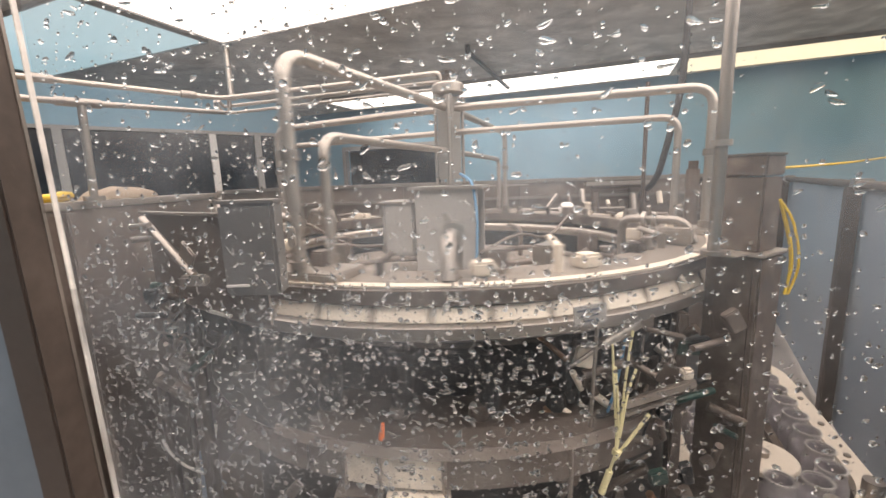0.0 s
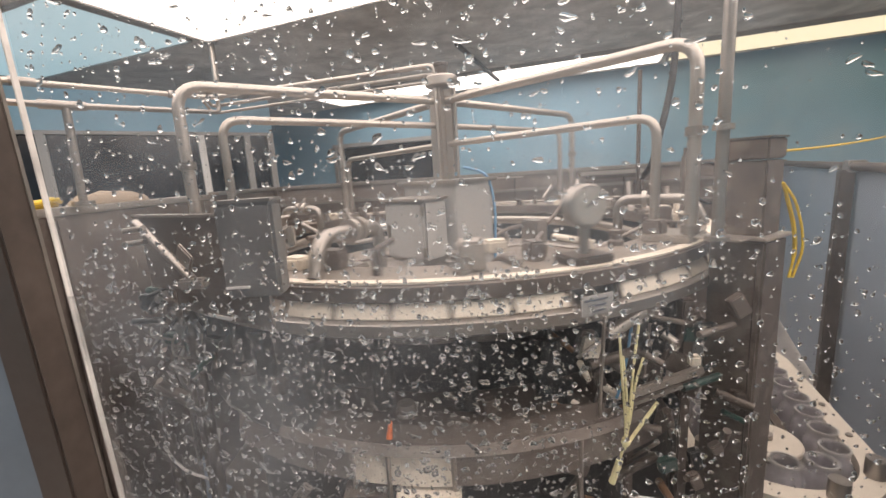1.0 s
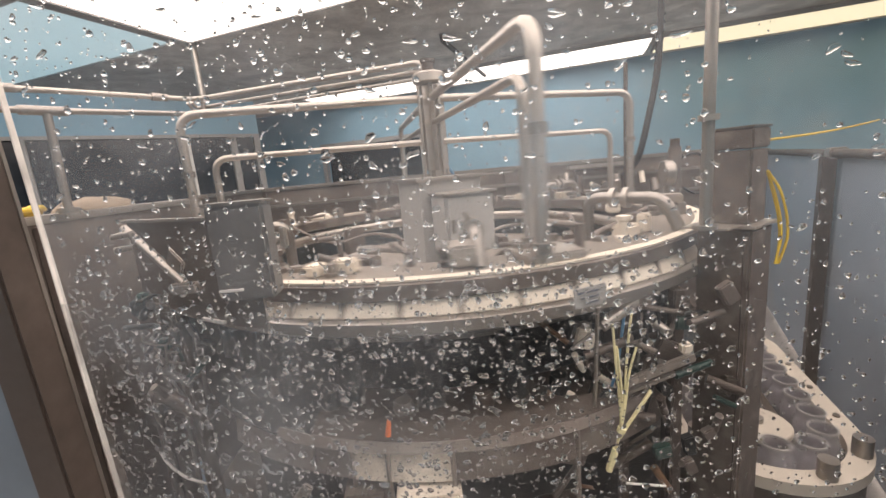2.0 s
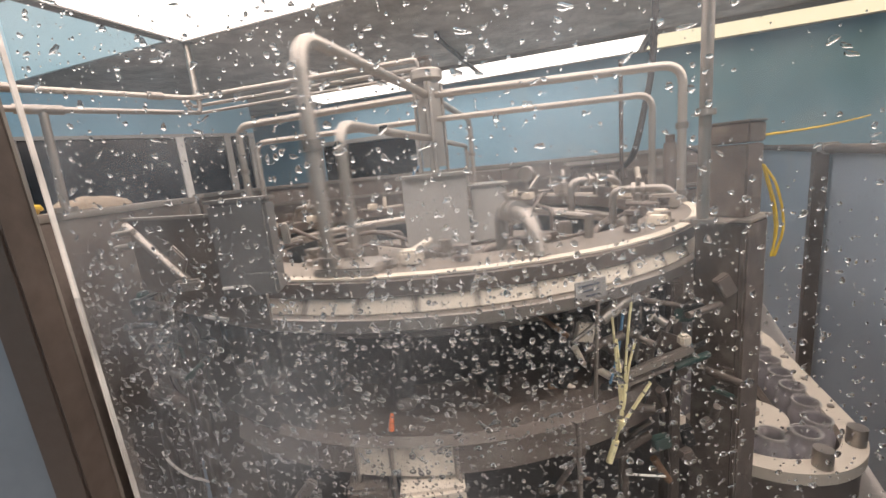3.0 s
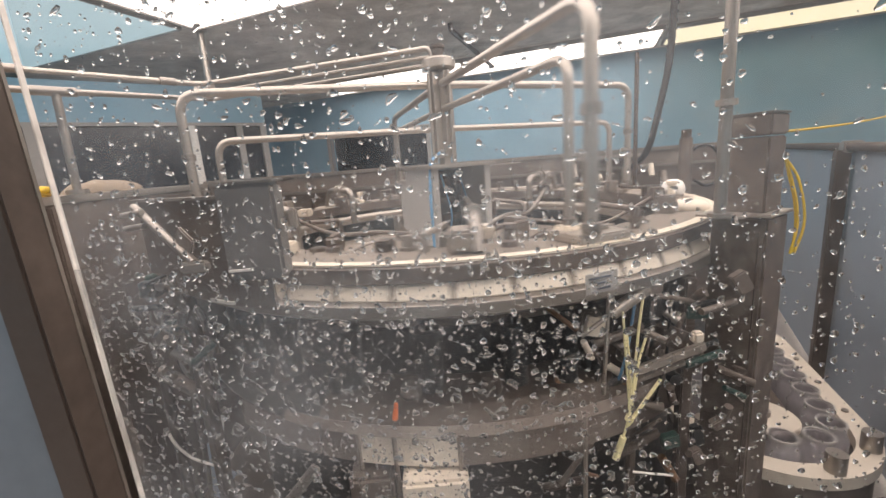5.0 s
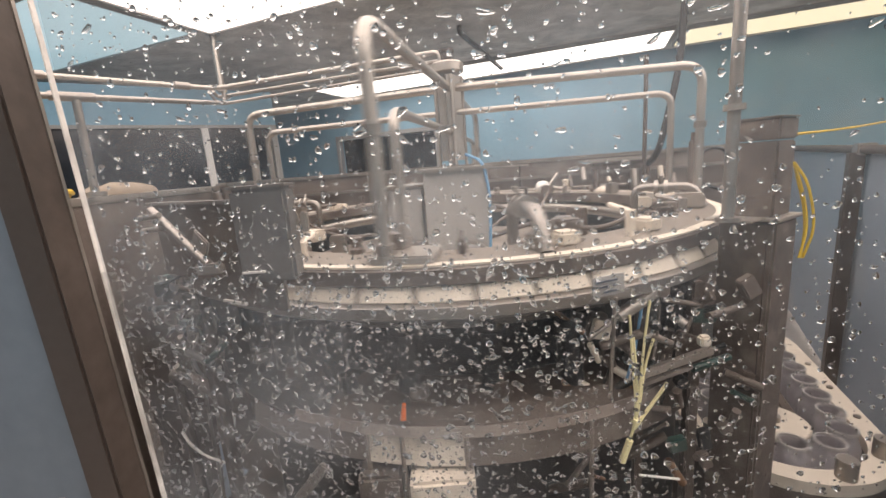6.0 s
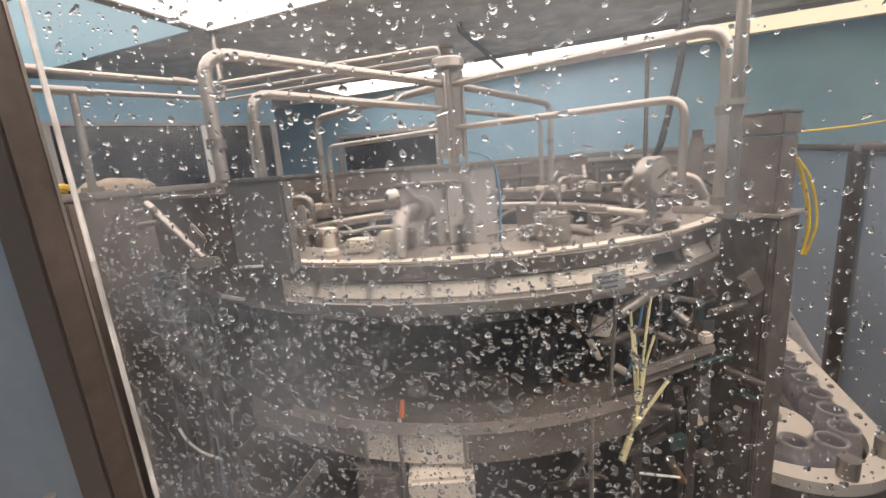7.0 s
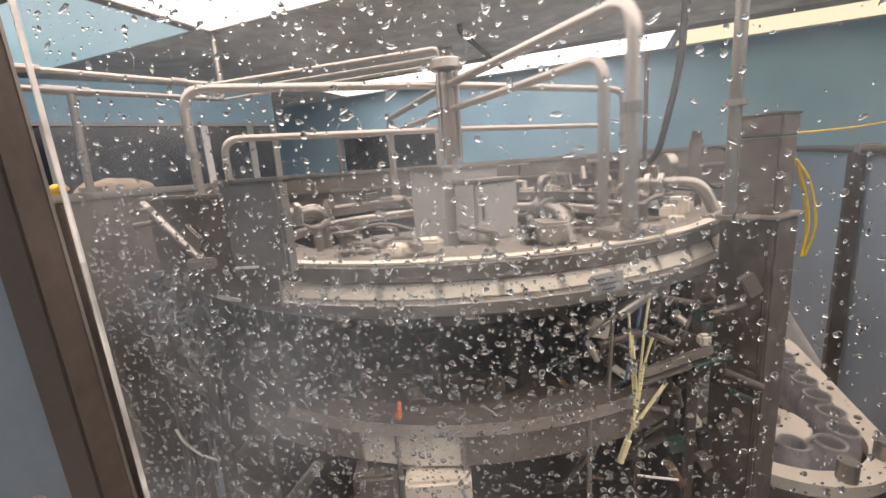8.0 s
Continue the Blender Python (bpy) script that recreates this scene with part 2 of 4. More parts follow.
ROOM = -22.0          # the room's walls are turned by this against the machine's guard


def room(u, v, z=0.0):
    """A place in the room: u along the far wall, v towards it."""
    return pose(0, 0, 0, 0, 0, ROOM) @ Vector((u, v, z))


def room_box(bm, u0, u1, v0, v1, z0, z1, bevel=0.0):
    return box(bm, ((u0 + u1) / 2, (v0 + v1) / 2, (z0 + z1) / 2), (u1 - u0, v1 - v0, z1 - z0), bevel, pose(0, 0, 0, 0, 0, ROOM))


# ---- the room ----
CEIL = 3.0
FAR = 6.35
solo("floor", room_box(B(), -7.2, 8.2, -5.2, FAR + 0.2, -0.1, 0.0), CONCRETE, "wet grey concrete floor under the machine", "floor", kind="structure")
solo("ceiling", room_box(B(), -7.2, 8.2, -5.2, FAR + 0.2, CEIL, CEIL + 0.12), CEILING_GREY, "dull grey board ceiling", "ceiling", kind="structure")


def wall_with_openings(bm, u0, u1, v0, v1, openings):
    """A wall along u, with openings (ua, ub, za, zb) through it."""
    cuts = sorted(openings)
    at = u0
    for ua, ub, za, zb in cuts:
        room_box(bm, at, ua, v0, v1, 0, CEIL)
        if za > 0.01:
            room_box(bm, ua, ub, v0, v1, 0, za)
        room_box(bm, ua, ub, v0, v1, zb, CEIL)
        at = ub
    room_box(bm, at, u1, v0, v1, 0, CEIL)
    return bm


wall_far = solo("wall_north", wall_with_openings(B(), -7.2, 8.2, FAR, FAR + 0.15, [(-4.85, -2.55, 0.0, 2.15)]), BLUE_WALL, "blue painted plant wall with a dark doorway", "wall", kind="structure")
solo("wall_west", room_box(B(), -7.2, -7.05, -5.2, FAR, 0, CEIL), BLUE_WALL, "blue painted plant wall", "wall", kind="structure")
solo("wall_east", room_box(B(), 8.05, 8.2, -5.2, FAR, 0, CEIL), BLUE_WALL, "blue painted plant wall", "wall", kind="structure")
solo("wall_south", room_box(B(), -7.05, 8.05, -5.2, -5.05, 0, CEIL), BLUE_WALL, "blue painted plant wall behind the viewer", "wall", kind="structure")

# room beyond the doorway, its darkness put into near-black walls
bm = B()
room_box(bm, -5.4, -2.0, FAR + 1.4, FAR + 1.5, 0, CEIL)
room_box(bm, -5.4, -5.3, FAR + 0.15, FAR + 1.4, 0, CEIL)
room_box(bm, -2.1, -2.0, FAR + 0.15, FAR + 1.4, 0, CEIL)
solo("wall_beyond", bm, DARK_WINDOW, "walls of the room beyond the doorway, coloured near black for its darkness", "wall", kind="structure")
solo("trim", room_box(room_box(room_box(B(), -4.93, -4.85, FAR - 0.03, FAR + 0.1, 0, 2.2), -2.55, -2.47, FAR - 0.03, FAR + 0.1, 0, 2.2), -4.93, -2.47, FAR - 0.03, FAR + 0.1, 2.15, 2.23),
     GREY_PAINT, "grey steel doorway frame", "trim", kind="structure")


def light_panel(name, u0, u1, v0, v1, drop, mat, label, cells=1):
    """A flush light: a tray and its luminous sheets."""
    t = thing(name, pose(0, 0, 0), label, "ceiling light")
    fr = B()
    for a, b, c, d in ((u0 - 0.02, u1 + 0.02, v0 - 0.02, v0), (u0 - 0.02, u1 + 0.02, v1, v1 + 0.02), (u0 - 0.02, u0, v0, v1), (u1, u1 + 0.02, v0, v1)):
        room_box(fr, a, b, c, d, CEIL - drop - 0.01, CEIL - 0.001, 0.004)
    part("frame", fr, GREY_PAINT, t)
    w = (u1 - u0) / cells
    for i in range(cells):
        part("diffuser", room_box(B(), u0 + i * w + 0.012, u0 + (i + 1) * w - 0.012, v0 + 0.004, v1 - 0.004, CEIL - drop, CEIL - 0.002, 0.004), mat, t)
    return t


# white panel's unseen reach is sized to light the right side and fronts
light_panel("ceiling_light", -3.22, 5.6, -2.9, 1.87, 0.03, LIGHT_PANEL, "large white luminous ceiling panel in a grey frame")
# glow stands in for the light falling on the blue panel
light_panel("ceiling_light", -6.2, -3.36, 0.55, 1.78, 0.03, glow("blue_panel_glow", (0.42, 0.66, 0.75), 0.54), "pale blue ceiling panel beside the white one, its brightness given by a glow")
light_panel("strip_light", -4.3, 1.5, 4.95, 5.95, 0.05, LIGHT_TUBE, "long white ceiling light along the blue wall", 2)
light_panel("strip_light", 1.62, 7.6, 5.05, 5.95, 0.05, LIGHT_WARM, "long warm yellowish ceiling light along the blue wall", 2)

t = thing("hanging_rod", pose(*room(-3.27, 1.95, CEIL)), "thin pale steel rod hanging from the ceiling", "rod")
part("rod", rod(B(), (0, 0, -0.55), (0, 0, 0), 0.035), STEEL_LIGHT, t)
part("foot", rod(B(), (0, 0, -0.6), (0, 0, -0.55), 0.05), STEEL_LIGHT, t)
part("flange", rod(B(), (0, 0, -0.02), (0, 0, 0), 0.07), STEEL_LIGHT, t)

t = thing("ceiling_conduit", pose(0, 0, 0), "dark conduit crossing below the white ceiling light", "conduit")
part("conduit", tube(B(), [(0.36, 3.36, CEIL), (0.37, 3.4, 2.93), (1.18, 5.45, 2.93), (1.2, 5.5, CEIL - 0.05)], 0.032, 0.03, 10), STEEL_DARK, t)

# glazed partition with a blue band over dark windows
P0, P1 = Vector((-4.9, 2.35, 0)), Vector((-2.27, 4.34, 0))
L = (P1 - P0).length
t = thing("glazed_partition", Matrix.Translation(P0) @ pose(0, 0, 0, 0, 0, math.degrees(math.atan2(P1.y - P0.y, P1.x - P0.x))), "blue partition with a row of dark framed windows", "partition", kind="structure")
part("band", box(B(), (L / 2, 0, 2.38), (L, 0.1, 0.46), 0.005), BLUE_WALL, t)
part("base", box(B(), (L / 2, 0, 0.55), (L, 0.1, 1.1), 0.005), BLUE_WALL, t)
edges = (0.0, 0.9, 2.40, 2.95, 3.3)
for a in edges:
    part("mullion", box(B(), (min(max(a, 0.04), L - 0.04), -0.01, 1.625), (0.08, 0.12, 1.05), 0.006), WHITE if a == 2.40 else GREY_PAINT, t)
for a, b in zip(edges, edges[1:]):
    part("pane", box(B(), ((a + b) / 2, 0, 1.625), (b - a - 0.06, 0.02, 1.05)), DARK_WINDOW, t)
part("rail", box(B(), (L / 2, -0.06, 2.15), (L, 0.03, 0.04), 0.004), GREY_PAINT, t)

# dark sheet added so the lit floor under the machine looks dark
solo("dark_floor_sheet", box(box(B(), (0.1, -0.1, 0.015), (2.55, 2.5, 0.03), 0.004), (0.1, -1.33, 0.04), (2.55, 0.02, 0.06), 0.004), STEEL_DARK, "wide dark steel sheet on the floor, added to darken it under the machine", "drip tray")

# ---- guard round the machine ----
TOP = 1.43
t = thing("guard_panel", pose(-1.2, -0.45, 0), "brown-grey splashed steel guard panel with a folded ledge", "guard panel", "guard panels", "structure")
part("sheet", box(B(), (0, 0, 0.703), (0.015, 1.8, 1.404), 0.002), STEEL_BROWN, t)
part("ledge", box(B(), (-0.06, 0, TOP - 0.025), (0.16, 1.84, 0.025), 0.006), STEEL_LIGHT, t)
for y in (-0.85, 0.0, 0.86):
    part("upright", box(B(), (0.022, y, 0.75), (0.03, 0.05, 1.27), 0.004), STEEL_BROWN, t)
t = thing("guard_panel", pose(0.5, 1.28, 0), "brown-grey splashed steel guard panel behind the carousel", "guard panel", "guard panels", "structure")
part("sheet", box(B(), (0, 0, 0.703), (3.4, 0.015, 1.404), 0.002), STEEL_BROWN, t)
part("ledge", box(B(), (0, 0.03, TOP - 0.012), (3.44, 0.12, 0.025), 0.006), STEEL, t)
for x in (-1.66, -0.8, 0.1, 0.9, 1.66):
    part("upright", box(B(), (x, -0.022, 0.75), (0.05, 0.03, 1.3), 0.004), STEEL_BROWN, t)
for z in (1.15, 1.3):
    part("cross_rail", box(B(), (0, -0.05, z), (3.3, 0.025, 0.02), 0.004), STEEL, t)
t = thing("guard_panel", pose(-1.17, 0.87, 0), "grey splashed steel corner guard panel", "guard panel", "guard panels", "structure")
part("sheet", box(B(), (0, 0, 0.705), (0.015, 0.82, 1.41), 0.002), STEEL_BROWN, t)
part("ledge", box(B(), (0, 0, TOP - 0.01), (0.06, 0.84, 0.02), 0.004), STEEL, t)

# side guard: rail, posts and a blue-grey sheet
t = thing("side_guard", pose(2.35, 0.71, 0, 0, 0, 58.7), "blue-grey plastic side guard with a steel top rail", "guard panel", kind="structure")
part("top_rail", rod(B(), (-2.4, 0, 1.355), (1.6, 0, 1.355), 0.022), STEEL_DARK, t)
part("sheet", box(B(), (-0.4, -0.03, 0.68), (4.0, 0.01, 1.3), 0.001), PANEL_BLUE, t)
for x in (-1.7, -0.44, 1.4):
    part("post", box(B(), (x, 0.02, 0.67), (0.07, 0.06, 1.34), 0.005), STEEL_DARK, t)
    part("clamp", box(B(), (x, -0.01, 1.355), (0.09, 0.075, 0.06), 0.006), STEEL, t)

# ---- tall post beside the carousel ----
def scaled_from_camera(k):
    """Scales a thing by k about the camera's place, keeping its look from there."""
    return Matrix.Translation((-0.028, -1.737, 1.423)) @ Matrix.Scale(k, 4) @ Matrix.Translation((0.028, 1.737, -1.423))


POST = scaled_from_camera(0.62) @ pose(1.19, -0.2, 0, 0, 0, 31)
t = thing("machine_post", POST, "square brown-grey splashed steel machine post with a capped head", "post")
part("column", box(B(), (0.0, 0, 0.14), (0.188, 0.188, 2.02), 0.008), STEEL_POST, t)
part("collar", box(B(), (0.0, 0, 1.158), (0.215, 0.215, 0.012), 0.003), STEEL_LIGHT, t)
part("head", box(B(), (0.0, 0, 1.30), (0.148, 0.148, 0.275), 0.006), STEEL_POST, t)
part("cap", box(B(), (0.0, 0, 1.478), (0.154, 0.154, 0.075), 0.006), STEEL_POST, t)
part("lid", box(B(), (0.0, 0, 1.519), (0.162, 0.162, 0.008), 0.003), STEEL, t)
for y in (-0.05, 0.05):
    part("bolt", rod(B(), (-0.08, y, 1.2), (-0.072, y, 1.2), 0.007, 8), STEEL, t)
part("seam", box(B(), (-0.095, -0.07, 0.3), (0.003, 0.004, 1.6)), STEEL_DARK, t)
part("side_tray", box(B(), (-0.15, 0.02, 1.164), (0.12, 0.16, 0.008), 0.003), STEEL_LIGHT, t)
t = thing("standpipe", scaled_from_camera(0.62) @ pose(1.0, -0.3, 0), "upright steel tube beside the machine post", "pipe")
part("pipe", rod(B(), (0, 0, 1.17), (0, 0, 3.96), 0.02, 18), STEEL, t)
part("clip", rod(B(), (0, 0, 1.55), (0, 0, 1.57), 0.034, 18), STEEL_LIGHT, t)
part("foot", rod(B(), (0, 0, 1.164), (0, 0, 1.18), 0.04, 18), STEEL, t)

# ---- overhead supply pipes into the rotary joint ----
t = thing("supply_pipe", pose(0, 0, 0), "pale steel supply pipe leading to the column head", "pipe", "supply pipes")
part("pipe", tube(B(), [(-2.4, -1.1, CEIL), (-2.4, -1.1, 1.87), (-1.04, 0.32, 1.87), (AXIS[0] - 0.03, 0.0, 1.875), (AXIS[0] - 0.02, 0.0, 1.82)], 0.011, 0.05), STEEL_LIGHT, t)
part("coupling", rod(B(), (-1.5, -0.165, 1.87), (-1.45, -0.113, 1.87), 0.0165), STEEL, t)
part("coupling", rod(B(), (-1.16, 0.19, 1.87), (-1.12, 0.235, 1.87), 0.0165), STEEL, t)
for dz, dy, r in ((-0.03, 0.05, 0.008), (-0.055, 0.1, 0.007)):
    t = thing("supply_pipe", pose(0, 0, 0), "thin pale steel branch pipe leading to the column head", "pipe", "supply pipes")
    part("pipe", tube(B(), [(-1.04 - dy * 0.5, 0.32 + dy * 0.2, 1.862), (-1.04 - dy * 0.5, 0.32 + dy, 1.87 + dz), (AXIS[0] - 0.03, dy * 0.3, 1.875 + dz), (AXIS[0] - 0.02, dy * 0.3, 1.82)], r, 0.04), STEEL_LIGHT, t)
t = thing("supply_pipe", pose(0, 0, 0), "steel pipe running above the guard ledge", "pipe", "supply pipes")
part("pipe", tube(B(), [(-1.75, -1.0, CEIL), (-1.75, -1.0, 1.73), (-1.13, -0.36, 1.73), (-1.02, 0.34, 1.805), (-1.02, 0.34, 1.862)], 0.010, 0.04), STEEL, t)
part("upright", rod(B(), (-1.145, -0.375, 1.725), (-1.155, -0.375, TOP), 0.012), STEEL, t)
part("tee", rod(B(), (-1.19, -0.42, 1.73), (-1.11, -0.34, 1.73), 0.0145), STEEL, t)
part("flange", rod(B(), (-1.155, -0.375, TOP - 0.012), (-1.155, -0.375, TOP + 0.004), 0.03), STEEL, t)

# ---- the carousel ----
rotor = thing("rotary_carousel", pose(*AXIS, 0, 0, 0, START), "turning stainless steel carousel with a central column and pipe arms", "carousel")
part("ring_top", lathe(B(), [(0.802, 1.2332), (0.9245, 1.2332), (0.9245, 1.2365), (0.802, 1.2365)], 144), TAN_PLATE, rotor, "pale tan worn top plate")
part("upper_ring", lathe(B(), [(0.80, 1.192), (0.945, 1.192), (0.955, 1.197), (0.955, 1.228), (0.950, 1.233), (0.80, 1.233)], 144), STEEL_POST, rotor)
part("lip", lathe(B(), [(0.925, 1.2335), (0.952, 1.2335), (0.952, 1.238), (0.925, 1.238)], 144), CREAM, rotor, "pale worn rim strip")
part("lower_ring", lathe(B(), [(0.78, 1.124), (0.966, 1.124), (0.979, 1.132), (0.979, 1.156), (0.972, 1.16), (0.78, 1.16)], 144), STEEL, rotor)
part("inner_rail", tube(B(), [out(a, 0.75, 1.165) for a in range(0, 361, 4)], 0.016), STEEL_LIGHT, rotor)
part("deck", lathe(B(), [(0.12, 1.03), (0.78, 1.03), (0.78, 1.05), (0.12, 1.05)], 96), TAN_DECK, rotor)
part("inner_skirt", lathe(B(), [(0.742, 1.05), (0.748, 1.05), (0.748, 1.16), (0.742, 1.16)], 96), TAN_DECK, rotor)
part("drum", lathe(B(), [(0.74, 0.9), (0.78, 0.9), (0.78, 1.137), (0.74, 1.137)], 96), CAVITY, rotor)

# cream plates between the two rings, with two gaps; colour and tilt carry reflected ceiling light
me_plate = None
STEP = 360 / 48
for i in range(48):
    a = i * STEP
    if abs((a + 22 + 180) % 360 - 180) < 5.2 or abs((a - 154 + 180) % 360 - 180) < 2.6:
        continue
    if me_plate is None:
        p = part("segment_plate", lathe(B(), [(0.93, 1.161), (0.960, 1.161), (0.961, 1.164), (0.946, 1.1915), (0.92, 1.1915)], 4, -STEP * 0.465, STEP * 0.465), CREAM, rotor)
        me_plate = p.data
    else:
        p = new("segment_plate", me_plate)
        p.parent = rotor
    p.matrix_basis = pose(0, 0, 0, 0, 0, a)
me_spacer = None
for i in range(48):
    a = (i + 0.5) * STEP
    if me_spacer is None:
        p = part("spacer", rod(B(), out(0, 0.957, 1.16), out(0, 0.945, 1.195), 0.007, 8), STEEL_BROWN, rotor)
        me_spacer = p.data
    else:
        p = new("spacer", me_spacer)
        p.parent = rotor
    p.matrix_basis = pose(0, 0, 0, 0, 0, a)
# lift cylinders blackened too, for the shade below the ring
me_lift = None
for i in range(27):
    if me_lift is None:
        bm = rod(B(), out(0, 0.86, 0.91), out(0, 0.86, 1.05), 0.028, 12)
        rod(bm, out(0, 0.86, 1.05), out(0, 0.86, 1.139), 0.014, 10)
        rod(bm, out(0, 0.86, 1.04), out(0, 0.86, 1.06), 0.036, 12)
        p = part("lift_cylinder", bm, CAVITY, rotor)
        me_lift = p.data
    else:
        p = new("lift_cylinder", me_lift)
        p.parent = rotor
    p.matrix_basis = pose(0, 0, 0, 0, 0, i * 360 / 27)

# central pedestal: open-fronted cabinet, grey box on the other side
FACE = 101.0
q = pose(0, 0, 0, 0, 0, FACE)
bm = B()
for x in (-0.128, 0.128):
    box(bm, (x, 0, 1.23), (0.012, 0.25, 0.36), 0.003, q)
    box(bm, (x * 0.94, -0.12, 1.23), (0.03, 0.014, 0.36), 0.003, q)
box(bm, (0, 0.12, 1.23), (0.256, 0.012, 0.36), 0.003, q)
box(bm, (0, 0, 1.055), (0.256, 0.25, 0.012), 0.003, q)
part("pedestal", bm, GREY_PAINT, rotor, "light grey open-fronted cabinet")
part("pedestal_top", box(B(), (0, 0, 1.416), (0.31, 0.3, 0.014), 0.004, q), STEEL_LIGHT, rotor)
part("backplate", box(B(), (0, 0.1, 1.235), (0.235, 0.01, 0.33), 0.0, q), BLACK, rotor)
for k in range(4):
    part("terminal_block", box(B(), (0.0, 0.06, 1.12 + k * 0.075), (0.2, 0.05, 0.022), 0.004, q), STEEL_DARK, rotor)
for k in range(7):
    x = -0.09 + k * 0.03
    part("wire", tube(B(), [q @ Vector((x, 0.02, 1.08)), q @ Vector((x + 0.02 * math.sin(k * 2.1), -0.03, 1.22)), q @ Vector((x - 0.01, 0.03, 1.38))], 0.004, 0.04, 6), BLUE_CABLE if k % 3 == 0 else BLACK, rotor)
part("cable", tube(B(), [q @ Vector(v) for v in ((-0.145, -0.12, 1.06), (-0.15, -0.13, 1.3), (-0.13, -0.11, 1.44), (-0.05, -0.05, 1.47))], 0.006, 0.06, 8), BLUE_CABLE, rotor)
wb = part("switch_box", box(B(), (0, 0.205, 1.245), (0.2, 0.13, 0.22), 0.008, q), GREY_PAINT, rotor, "closed light grey switch box")
part("door", box(B(), (0, 0.275, 1.245), (0.19, 0.012, 0.205), 0.004, q), GREY_PAINT, wb)
part("hood", box(B(), (0, 0.215, 1.36), (0.215, 0.16, 0.01), 0.003, q), STEEL_LIGHT, wb)
part("latch", box(B(), (0.075, 0.284, 1.245), (0.014, 0.01, 0.05), 0.003, q), STEEL, wb)
for z in (1.17, 1.32):
    part("hinge", box(B(), (-0.097, 0.278, z), (0.014, 0.016, 0.035), 0.003, q), STEEL, wb)

# column and its head
part("column", box(B(), (0, 0, 1.615), (0.094, 0.094, 0.39), 0.03, pose(0, 0, 0, 0, 0, 20)), STEEL_LIGHT, rotor)
for a in (0, 90, 180, 270):
    part("conduit", rod(B(), out(a + 20, 0.056, 1.43), out(a + 20, 0.056, 1.78), 0.0065, 10), STEEL_LIGHT, rotor)
part("column_head", lathe(B(), [(0.0, 1.79), (0.058, 1.79), (0.066, 1.796), (0.066, 1.825), (0.058, 1.832), (0.0, 1.832)], 32), STEEL_LIGHT, rotor)
part("rotary_joint", lathe(B(), [(0.0, 1.832), (0.026, 1.832), (0.026, 1.868), (0.03, 1.87), (0.03, 1.882), (0.0, 1.885)], 24), STEEL_DARK, rotor)

# four pairs of pipe arms
for k, (a, z2) in enumerate(((0, 1.545), (-90, 1.62), (180, 1.545), (90, 1.62))):
    part("arm_pipe", tube(B(), [out(a, 0.03, 1.735), out(a, 0.12, 1.735), out(a, 0.93, 1.72), out(a, 0.93, 1.24)], 0.0152, 0.07), STEEL_LIGHT, rotor)
    part("arm_pipe", tube(B(), [out(a + 1, 0.03, z2 + 0.02), out(a + 1, 0.835, z2 + 0.014), out(a + 1, 0.835, 1.24)], 0.012, 0.055), STEEL_LIGHT, rotor)
    for r, z in ((0.93, 1.50), (0.93, 1.26)):
        part("pipe_union", rod(B(), out(a, r, z), out(a, r, z + 0.022), 0.0215, 18), STEEL, rotor)
    part("pipe_union", rod(B(), out(a + 1, 0.835, 1.262), out(a + 1, 0.835, 1.28), 0.018, 18), STEEL, rotor)
    part("pipe_foot", box(B(), (0, -0.88, 1.246), (0.14, 0.12, 0.02), 0.004, pose(0, 0, 0, 0, 0, a + 2)), STEEL_LIGHT, rotor)


def clamp_elbow(a, r, z, k=1.0):
    """A bent sanitary pipe with a clamp in its run, laid outwards over the ring."""
    w = pose(0, 0, 0, 0, 0, a) @ pose(0, -r, z, 0, 0, -90) @ Matrix.Scale(k, 4)
    run = [(-0.15, 0.02, -0.09), (-0.15, 0.02, 0.09), (0.09, 0.0, 0.09), (0.13, 0.0, 0.0)]
    part("elbow_pipe", tube(B(), [w @ Vector(p) for p in run], 0.018 * k, 0.05 * k), STEEL, rotor)
    for x in (-0.06, -0.02):
        part("clamp", rod(B(), w @ Vector((x - 0.008, 0.012, 0.09)), w @ Vector((x + 0.008, 0.012, 0.09)), 0.031 * k, 18), STEEL_LIGHT, rotor)
    part("clamp_screw", rod(B(), w @ Vector((-0.04, 0.012, 0.1)), w @ Vector((-0.04, -0.01, 0.145)), 0.006, 8), STEEL, rotor)


for a, k in ((75, 0.75), (21, 0.92), (-60, 0.95), (-98, 0.75), (-152, 0.92)):
    clamp_elbow(a, 0.80, 1.238, k)
for a in (73, -100):
    part("elbow_block", box(B(), (0, -0.85, 1.262), (0.06, 0.09, 0.048), 0.006, pose(0, 0, 0, 0, 0, a)), TAN_DECK, rotor)
part("elbow_block", box(B(), (0, -0.86, 1.27), (0.06, 0.07, 0.065), 0.006, pose(0, 0, 0, 0, 0, -38)), TAN_DECK, rotor)
part("elbow_block", box(B(), (0, -0.85, 1.262), (0.03, 0.03, 0.05), 0.004, pose(0, 0, 0, 0, 0, -63)), CREAM, rotor)
part("low_dome", lathe(B(), [(0.0, 1.238), (0.055, 1.238), (0.055, 1.246), (0.045, 1.26), (0.025, 1.268), (0.0, 1.27)], 28), CREAM, rotor, "low cream plastic dome").matrix_basis = Matrix.Translation(out(127, 0.88))

# things standing on the ring: gauge, white cap, cream blocks
g = part("gauge", lathe(B(), [(0.0, -0.018), (0.044, -0.018), (0.048, -0.014), (0.048, 0.014), (0.044, 0.018), (0.0, 0.018)], 32), STEEL, rotor, "round steel pressure gauge on a stem")
